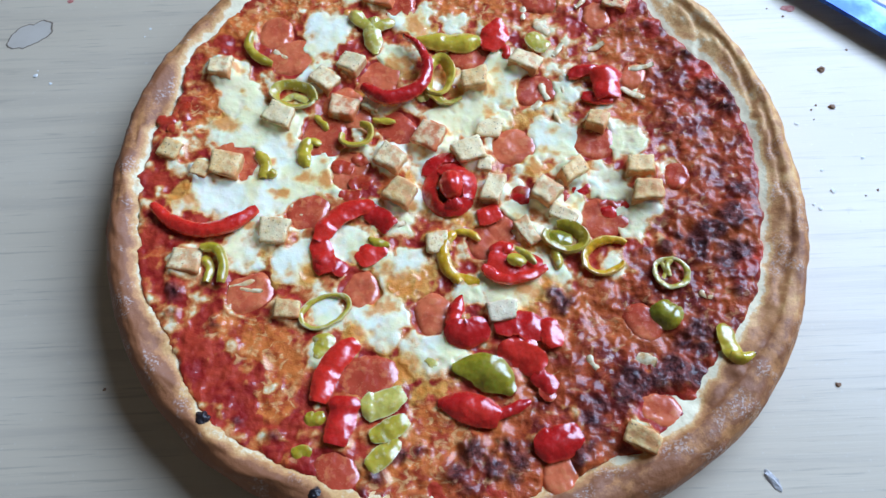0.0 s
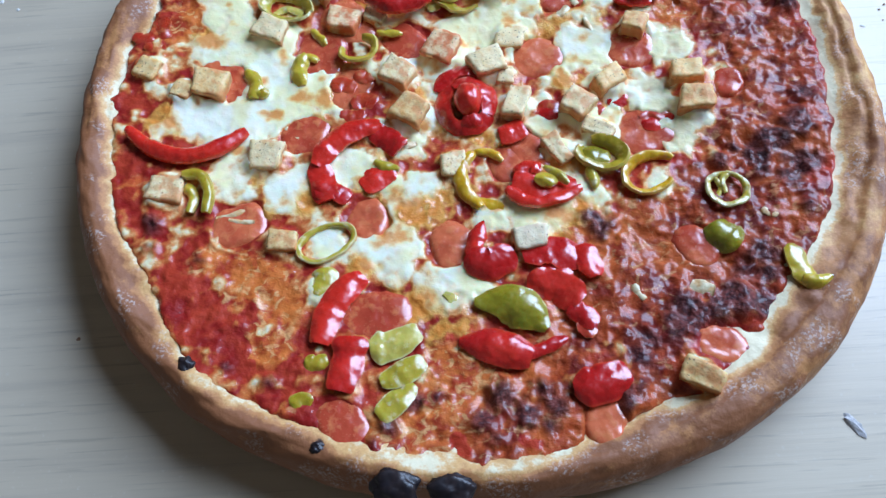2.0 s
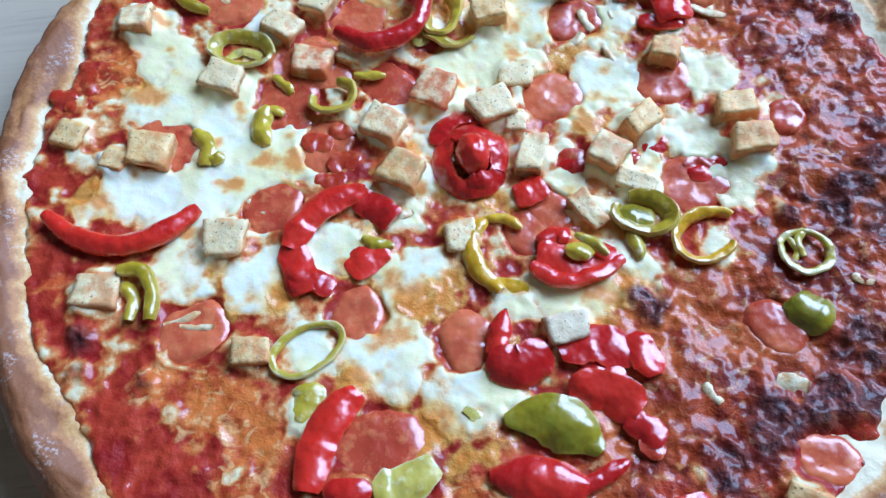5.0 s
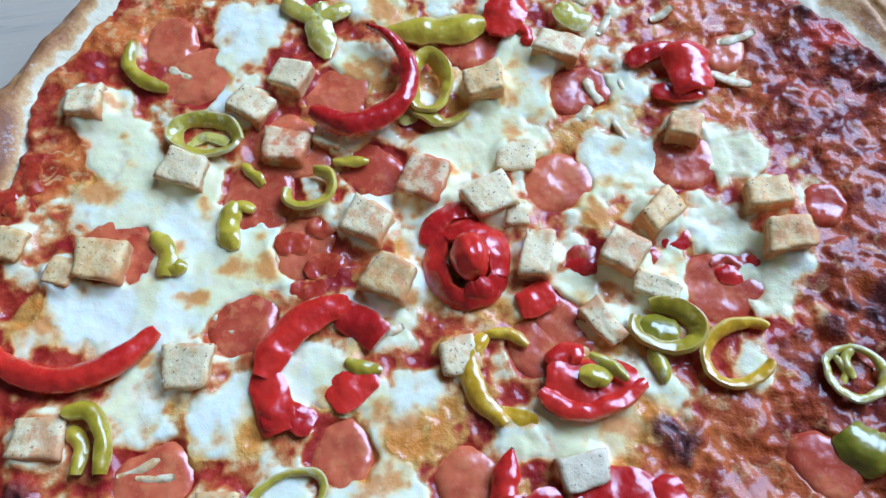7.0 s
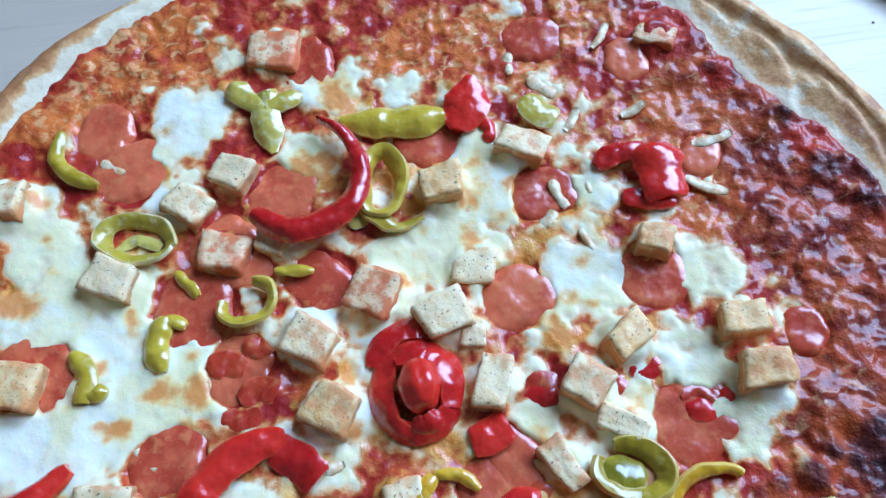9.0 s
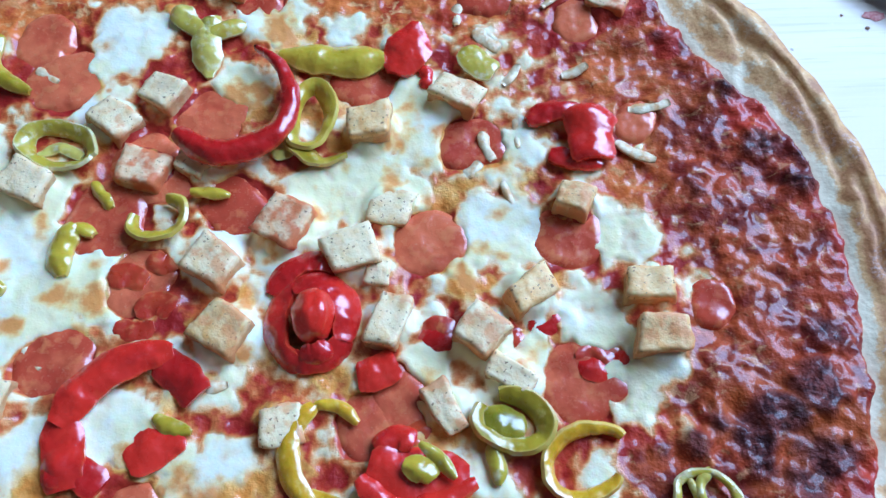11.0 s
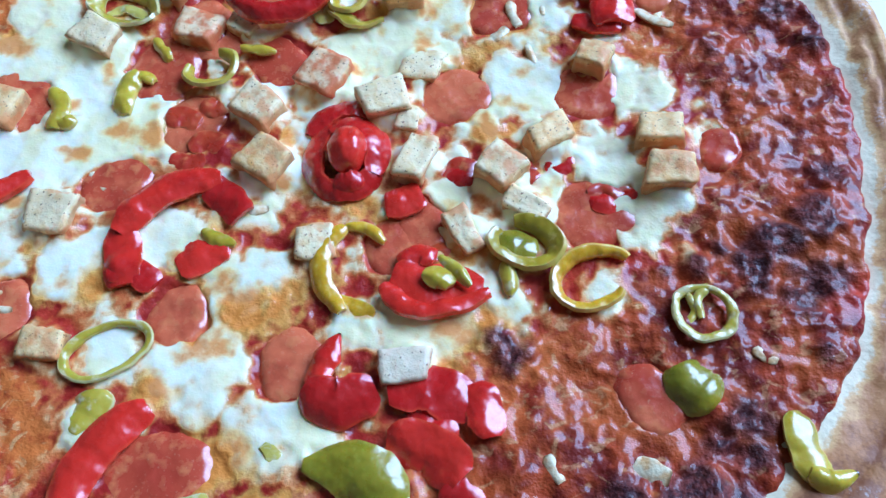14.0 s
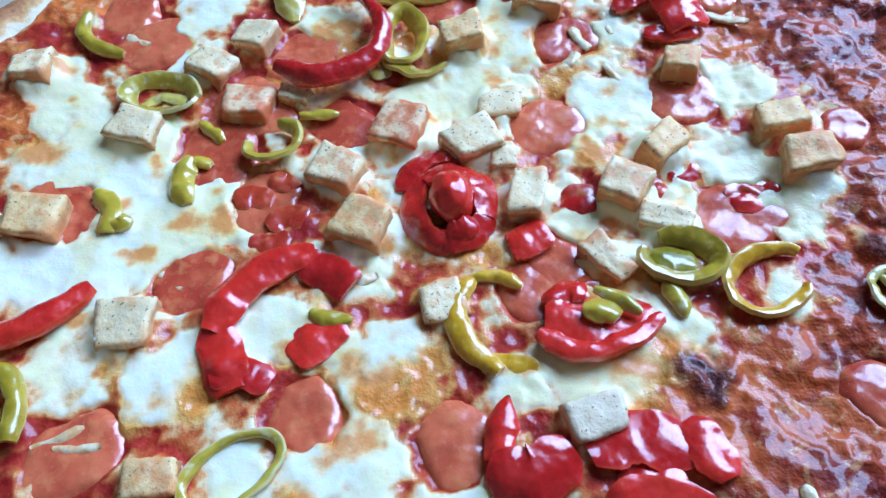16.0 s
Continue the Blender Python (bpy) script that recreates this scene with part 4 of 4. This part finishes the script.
strip("green_pepper_strip", OLIVE, [(-89.7, 16.0), (-85.4, 9.3), (-86.0, 1.7)], 5.2, 2, 3, 1.5, 0, 0.4, 0.6, "")
strip("green_pepper_strip", OLIVE, [(-87.3, 6.2), (-82.5, 3.3), (-81.7, 6.3)], 3.6, 2, 3, 1.5, 0, 0.5, 0.5, "")
strip("green_pepper_strip", OLIVE, [(-95.9, 84.6), (-97.1, 76.2), (-92.7, 69.7), (-85.1, 65.9)], 4.4, 2, 3, 1.5, 0, 0.4, 0.4, "")
strip("green_pepper_strip", OLIVE, [(-109.6, -34.4), (-103.1, -35.4), (-99.3, -42.2), (-99.5, -51.6)], 4.5, 2.2, 5, 1.5, 25, 0.5, 0.6, "")
strip("green_pepper_strip", OLIVE, [(-108.2, -38.4), (-105.3, -43.9), (-106.0, -50.6)], 3.8, 2, 2.5, 1, 0, 0.6, 0.6, "")
strip("yellow_pepper_strip", YELLOW, [(1.1, -28.2), (-4.3, -35.1), (-3.4, -44.9), (2.4, -53.4)], 5.5, 2, 3, 1.5, 0, 0.5, 0.5, "")
strip("yellow_pepper_strip", YELLOW, [(1.1, -28.2), (7.4, -29.1), (12.2, -33.1)], 3.1, 1.8, 3, 1, 0, 0.5, 0.5, "")
strip("yellow_pepper_strip", YELLOW, [(-1.2, -49.9), (4.9, -52.4), (10.4, -54.5)], 5.4, 1.4, 1.6, 0.6, 0, 0.5, 0.5, "")
strip("green_pepper_strip", GREEN, [(-3.0, -91.8), (7.2, -92.7), (14.9, -96.9), (21.1, -103.6)], 15.1, 2.2, 4, 2.6, 0, 0.16, 0.2, "large domed olive green pepper piece")
strip("green_pepper_strip", PALE, [(-39.4, -106.9), (-31.6, -105.8), (-22.6, -101.0)], 10.4, 1.8, 2.5, 1, 0, 0.5, 0.5, "")
strip("green_pepper_strip", PALE, [(-35.9, -118.9), (-28.7, -116.3), (-21.2, -111.7)], 8.0, 1.8, 2.5, 1, 0, 0.4, 0.5, "")
strip("green_pepper_strip", PALE, [(-36.7, -130.3), (-32.1, -127.0), (-24.7, -120.0)], 7.8, 1.8, 2.5, 1, 0, 0.5, 0.4, "")
strip("green_pepper_strip", PALE, [(-55.4, -74.4), (-55.9, -79.4), (-58.3, -85.5)], 8.4, 1.8, 1.8, 1.5, 0, 0.5, 0.5, "")
strip("green_pepper_strip", GREEN, [(84.6, -67.7), (87.1, -73.1), (91.9, -77.3)], 11.4, 2, 2, 3, 0, 0.6, 0.4, "")
strip("green_pepper_strip", OLIVE, [(108.0, -79.1), (108.3, -87.7), (110.6, -94.4)], 7.4, 1.8, 1.8, 1.5, 0, 0.3, 0.6, "")
strip("green_pepper_strip", OLIVE, [(107.8, -92.8), (111.7, -94.7), (117.4, -92.9)], 4.8, 1.6, 3, 1.5, 0, 0.6, 0.15, "yellow-green pepper corner with a scorched tip")
strip("green_pepper_strip", OLIVE, [(-61.4, -109.7), (-57.8, -110.7), (-53.7, -109.3)], 5.3, 1.8, 2, 1, 0, 0.5, 0.5, "")
strip("green_pepper_strip", OLIVE, [(23.2, -43.5), (28.0, -45.7), (29.7, -48.0)], 5.5, 2, 6, 1, 0, 0.4, 0.4, "")
strip("green_pepper_strip", PALE, [(27.1, -39.1), (31.2, -42.6), (35.1, -47.8)], 3.0, 1.4, 6, 0.8, 0, 0.4, 0.3, "")
strip("green_pepper_strip", PALE, [(43.6, -39.6), (45.4, -44.7), (45.4, -49.3)], 3.9, 1.6, 3.5, 1, 0, 0.3, 0.3, "")
strip("green_pepper_strip", OLIVE, [(-37.6, -30.2), (-33.6, -32.5), (-28.1, -34.4)], 3.5, 1.6, 3, 1, 0, 0.4, 0.3, "")
strip("green_pepper_strip", PALE, [(-36.0, 82.4), (-35.0, 92.4), (-34.7, 80.3)], 6.0, 1.6, 3, 1.5, 0, 0.6, 0.6, "")
strip("green_pepper_strip", PALE, [(-46.0, 96.7), (-41.5, 91.1), (-36.5, 87.5)], 7.0, 1.6, 3, 1.5, 0, 0.4, 0.6, "")
strip("green_pepper_strip", PALE, [(-24.1, 91.0), (-30.4, 88.8), (-35.7, 87.0)], 6.0, 1.6, 3, 1.5, 0, 0.3, 0.6, "")
strip("green_pepper_strip", PALE, [(-36.4, 88.3), (-35.2, 79.2), (-34.0, 71.2)], 8.7, 1.8, 3.2, 1.5, 0, 0.6, 0.2, "")
strip("green_pepper_strip", PALE, [(44.2, 78.0), (46.7, 72.5), (51.9, 68.5)], 9.8, 1.8, 5, 2, 0, 0.5, 0.5, "")
strip("green_pepper_strip", OLIVE, [(-9.7, 48.9), (-5.9, 45.6), (0.3, 41.9), (8.0, 43.5)], 5.0, 2, 3.5, 1, 20, 0.4, 0.2, "")
strip("green_pepper_strip", PALE, [(-14.3, 45.7), (-10.1, 46.9), (-7.1, 51.2)], 5.0, 1.4, 2, 0.6, 0, 0.5, 0.5, "")
strip("green_pepper_strip", OLIVE, [(-35.7, 32.7), (-30.3, 32.5), (-24.8, 31.7)], 3.3, 1.6, 3, 1, 0, 0.5, 0.3, "")
strip("green_pepper_strip", OLIVE, [(-63.6, 36.6), (-60.2, 32.4), (-57.5, 28.6)], 3.3, 1.6, 2, 1, 0, 0.4, 0.4, "")
strip("green_pepper_strip", PALE, [(-15.6, -88.1), (-12.2, -91.1), (-9.4, -88.3)], 7.0, 1.4, 1.4, 0.5, 0, 0.5, 0.5, "")
strip("green_pepper_strip", OLIVE, [(-64.8, -125.3), (-61.8, -123.2), (-58.5, -124.6)], 5.6, 1.4, 1.0, 0.6, 0, 0.5, 0.5, "")
strip("green_pepper_strip", PALE, [(-79.4, 44.8), (-74.1, 47.4), (-67.2, 44.2)], 3.3, 1.2, 2.6, 0.5, 0, 0.5, 0.5, "")
strip("green_pepper_strip", GREEN, [(41.5, -35.9), (46.6, -35.1), (52.2, -37.8)], 9.0, 2, 3.2, 2, 0, 0.4, 0.4, "")
strip("green_pepper_strip", PALE, [(94.0, -47.5), (90.9, -51.3), (91.5, -56.2)], 2.4, 1.4, 2.5, 0.6, 0, 0.4, 0.4, "")
strip("green_pepper_strip", PALE, [(88.6, -48.7), (90.1, -53.8), (88.0, -57.3)], 1.9, 1.2, 2.2, 0.5, 0, 0.4, 0.4, "")

# pepper rings
pepper_ring(PALE, -73.9, 47.4, 9.6, 6.3, -17, 7, 2.0, 3.5, 0, 360, 0)
pepper_ring(OLIVE, -43.7, 24.6, 7.1, 6.0, 17, 5, 2.2, 4, 150, 420, 0)
pepper_ring(OLIVE, -2.8, 55.7, 5.7, 10.8, -9, 5, 2.2, 5, 0, 360, 0)
pepper_ring(PALE, -55.6, -64.5, 10.8, 6.7, 26, 3, 1.2, 3, 0, 360, 0)
pepper_ring(OLIVE, 49.5, -34.1, 8.5, 6.0, -16, 6, 2.6, 4, 160, 480, 0)
pepper_ring(YELLOW, 66.4, -44.6, 9.7, 7.3, 23, 5, 2.0, 3.5, 10, 300, 0)
pepper_ring(PALE, 91.8, -54.8, 6.8, 7.0, -5, 2.8, 1.3, 3, 0, 360, 0)

# a whole pepper end, curled like a rose
rose = tagged(new("red_pepper_rose"), "curled red pepper end in petals round a knob")
rose.parent = pizza


def petal(*values):
    strip("petal", *values, parent=rose)


petal(RED, [(-2.2, -18.7), (-7.4, -14.7), (-9.6, -7.4), (-7.9, 0.3), (-2.8, 5.2)], 6.9, 2.2, 4, 0.8, 35, 0.5, 0.5, "")
petal(RED, [(-5.4, 1.7), (0.3, 4.2), (5.8, 1.5), (8.7, -5.1), (7.7, -12.5)], 7.5, 2.2, 5, 0.8, 30, 0.5, 0.5, "")
petal(RED, [(8.3, -9.1), (6.2, -14.1), (2.4, -17.1), (-2.0, -17.4), (-5.8, -14.9)], 6.2, 2.2, 4, 0.8, 28, 0.5, 0.5, "")
petal(RED, [(-11.6, 1.5), (-8.2, 7.0), (-3.3, 10.3), (2.2, 10.7), (7.3, 8.2)], 6.5, 2.2, 3, 0.8, 15, 0.5, 0.5, "")
petal(RED, [(4.4, -13.2), (3.0, -14.7), (1.2, -15.6), (-0.7, -15.8), (-2.5, -15.2)], 5.2, 2.2, 6, 0.8, 20, 0.5, 0.5, "")


def knob(x, y, radius):
    bm = bmesh.new()
    bmesh.ops.create_uvsphere(bm, u_segments=28, v_segments=18, radius=radius * MM)
    for v in bm.verts:
        v.co *= 1 + 0.12 * noise.noise(v.co * 300)
    ob = part("knob", bm, RED, rose, "shiny round red pepper knob")
    ob.matrix_local = pose(x * MM, y * MM, float(bed(x, y) + 6.5) * MM) @ Matrix.Diagonal((0.95, 1.2, 1, 1))


knob(0.6, -6.0, 6.0)

# shreds of cheese that kept their shape
for values in [(48.6, 45.9, -74, 10.0, 3.7), (57.9, 49.9, -93, 11.7, 3.0), (43.7, 38.4, 42, 6.6, 3.6), (96.3, 55.5, 5, 12.2, 4.2), (50.7, 83.0, -45, 10.6, 5.3), (90.4, 40.6, -35, 12.7, 4.1), (41.8, 93.1, -91, 8.1, 3.6), (71.8, 97.8, 52, 10.8, 2.9), (53.5, 30.3, -75, 8.1, 2.6), (-81.4, 72.3, -32, 8.1, 3.9), (56.9, 69.6, 52, 8.6, 3.5), (76.1, 69.8, 22, 8.5, 3.4), (-70.6, -14.0, -48, 8.7, 3.1), (-91.1, -50.4, 17, 11.9, 2.4), (-87.3, -53.6, -6, 9.5, 2.4), (-24.3, -22.3, 9, 6.7, 3.6), (75.7, -92.1, -27, 8.0, 5.8), (54.3, -91.9, -69, 6.8, 3.2), (104.5, -65.6, -41, 5.9, 3.6)]:
    shred(*values)


def burnt_bubble(x, y, z, wide, deep, turn):
    """A blackened blister in the dough."""
    bm = bmesh.new()
    bmesh.ops.create_icosphere(bm, subdivisions=4, radius=1)
    for v in bm.verts:
        u = v.co * (1 + 0.28 * noise.noise(v.co * 1.7 + Vector((x, y, 0))) + 0.12 * noise.noise(v.co * 6))
        v.co = Vector((u.x * wide, u.y * deep, u.z * 2.8)) * MM
    part("burnt_bubble", bm, BURNT, pizza, "blackened blister in the dough").matrix_local = pose(x * MM, y * MM, z * MM, 12, 0, turn)


burnt_bubble(-31.5, -152.5, 25.6, 7.6, 5.6, -14)
burnt_bubble(-14.5, -154, 25.4, 7.2, 5.2, 2)
burnt_bubble(-101, -109.5, 23.6, 2.8, 3.6, 20)
burnt_bubble(-56, -139, 23.6, 3.0, 2.4, -20)

layer()


# ---- small things on the table ----
def crumb(name, x, y, size, material, label, flat=0.6, stretch=1.0, turn=0.0):
    bm = bmesh.new()
    bmesh.ops.create_icosphere(bm, subdivisions=2, radius=1)
    for v in bm.verts:
        v.co *= 1 + 0.7 * noise.noise(v.co * 1.4 + Vector((x, y, size)))
        v.co = Vector((v.co.x * size * stretch, v.co.y * size, max(v.co.z, -0.5) * size * flat)) * MM
    low = min(v.co.z for v in bm.verts)
    ob = part(name, bm, material, None, smooth=False)
    ob.matrix_world = pose(x * MM, y * MM, -low, 0, 0, turn)
    tagged(ob, label, "crumb", "crumbs on the table")


crumb("crumb", 195.6, 63.1, 1.6, CRUMB, "small dark toasted crumb on the table", 0.6, 1.3, 30)
crumb("crumb", 194.9, 39.6, 1.2, CRUMB, "small dark toasted crumb on the table", 0.6, 1.4, 0.0)
crumb("crumb", 212.1, 75.1, 0.7, CRUMB, "small dark toasted crumb on the table", 0.6, 1.0, 0.0)
crumb("crumb", 187.3, 41.0, 0.5, CRUMB, "small dark toasted crumb on the table", 0.6, 1.0, 0.0)
crumb("crumb", 184.3, 38.4, 0.5, CRUMB, "small dark toasted crumb on the table", 0.6, 1.0, 0.0)
crumb("crumb", 177.0, 105.4, 0.5, CRUMB, "small dark toasted crumb on the table", 0.6, 1.0, 0.0)
crumb("crumb", 184.5, 99.4, 0.7, CRUMB, "small dark toasted crumb on the table", 0.6, 1.0, 0.0)
crumb("crumb", 204.2, -9.0, 0.6, CRUMB, "small dark toasted crumb on the table", 0.6, 1.0, 0.0)
crumb("crumb", 160.2, -101.2, 1.0, CRUMB, "small dark toasted crumb on the table", 0.6, 1.0, 0.0)
crumb("crumb", 197.7, -11.7, 0.5, CRUMB, "small dark toasted crumb on the table", 0.6, 1.0, 0.0)
crumb("crumb", -152.8, -89.7, 0.7, CRUMB, "small dark toasted crumb on the table", 0.6, 1.0, 0.0)
crumb("crumb", 184.2, 32.6, 0.4, CRUMB, "small dark toasted crumb on the table", 0.6, 1.0, 0.0)
crumb("sauce_flake", 188.5, 104.8, 2.2, BIT, "dried flake of tomato sauce on table", 0.15, 1.8, -8)
crumb("sauce_flake", -206.8, 132.8, 1.6, BIT, "dried flake of tomato sauce on table", 0.15, 1.2, 60)
crumb("dry_flake", 123.8, -138.2, 1.8, FLAKE, "thin grey dry flake on the table", 0.35, 2.6, -55)
crumb("crumb", -216.3, 81.1, 1.1, FLOUR, "small white flour crumb on the table", 0.3, 1.0, 0.0)
crumb("crumb", -215.7, 84.4, 0.5, FLOUR, "small white flour crumb on the table", 0.3, 1.0, 0.0)
crumb("crumb", -207.4, 75.5, 0.8, FLOUR, "small white flour crumb on the table", 0.3, 1.0, 0.0)
crumb("crumb", 174.6, 30.4, 0.8, FLOUR, "small white flour crumb on the table", 0.3, 1.0, 0.0)
crumb("crumb", 175.4, 30.0, 0.6, FLOUR, "small white flour crumb on the table", 0.3, 1.0, 0.0)
crumb("crumb", 202.0, 9.1, 0.9, FLOUR, "small white flour crumb on the table", 0.3, 1.0, 0.0)
crumb("crumb", 182.8, -8.2, 1.2, FLOUR, "small white flour crumb on the table", 0.3, 1.0, 0.0)
crumb("crumb", 174.6, -17.6, 1.0, FLOUR, "small white flour crumb on the table", 0.3, 1.0, 0.0)
crumb("crumb", 172.1, -15.1, 0.8, FLOUR, "small white flour crumb on the table", 0.3, 1.0, 0.0)
crumb("crumb", 156.4, 91.2, 0.6, FLOUR, "small white flour crumb on the table", 0.3, 1.0, 0.0)
crumb("crumb", -159.1, 109.8, 0.8, FLOUR, "small white flour crumb on the table", 0.3, 1.0, 0.0)
crumb("crumb", -161.5, 104.5, 0.5, FLOUR, "small white flour crumb on the table", 0.3, 1.0, 0.0)
crumb("crumb", 180.3, 3.2, 0.7, FLOUR, "small white flour crumb on the table", 0.3, 1.0, 0.0)


def stain(x, y, wide, deep):
    """A dried drip: a thin film with a darker rim of ragged outline."""
    a = np.linspace(0, 2 * np.pi, 120, endpoint=False)
    edge = 1 + 0.75 * (cloud(3 * np.cos(a), 3 * np.sin(a), 2.2, 77) - 0.5)
    px, py = x + wide * edge * np.cos(a) + 0.35 * deep * edge * np.sin(a), y + deep * edge * np.sin(a)
    drip = tagged(new("drip_stain"), "dried brown drip stain on the tabletop", "stain")
    film = np.concatenate([[(x, y, 0.05)], np.stack([px, py, 0 * px + 0.05], -1)]) * MM
    solid("film", film, [(0, 1 + n, 1 + (n + 1) % 120) for n in range(120)], STAIN_FILL, drip)
    rims = []
    for q, h in ((0.96, 0.06), (1.0, 0.14), (1.04, 0.06)):
        rims.append(np.stack([x + (px - x) * q, y + (py - y) * q, 0 * px + h], -1))
    solid("rim", np.concatenate(rims) * MM, [(k * 120 + n, k * 120 + (n + 1) % 120, (k + 1) * 120 + (n + 1) % 120, (k + 1) * 120 + n) for k in (0, 1) for n in range(120)], STAIN, drip, "darker dried rim of the stain")


stain(-226, 109, 10.5, 9.5)


def knife():
    """A table knife whose blade lies just inside the view."""
    thing = tagged(new("knife"), "steel knife with blue handle lying on table", "knife")
    bm = bmesh.new()
    outline = [(-70, 6), (-64, 16), (-40, 20), (40, 22), (78, 22), (78, 0), (0, 0), (-50, 0)]
    low = [bm.verts.new((u * MM, v * MM, 6.5 * MM)) for u, v in outline]
    high = [bm.verts.new((u * 0.99 * MM, v * 0.75 * MM, 9 * MM)) for u, v in outline]
    bm.faces.new(low[::-1])
    bm.faces.new(high)
    for n in range(len(outline)):
        bm.faces.new((low[n], low[(n + 1) % 8], high[(n + 1) % 8], high[n]))
    part("blade", bm, STEEL, thing, "bright blue-tinted steel blade", smooth=False)
    bm = bmesh.new()
    bmesh.ops.create_cube(bm, size=1, matrix=Matrix.Translation((0.125, 0.011, 0.012)) @ Matrix.Diagonal((0.11, 0.026, 0.024, 1)))
    bmesh.ops.bevel(bm, geom=bm.edges[:], offset=0.006, segments=3, affect="EDGES")
    part("handle", bm, HANDLE, thing, "blue plastic handle")
    thing.matrix_world = pose(0.2206, 0.0841, 0.0, 0, 0, -46)


knife()
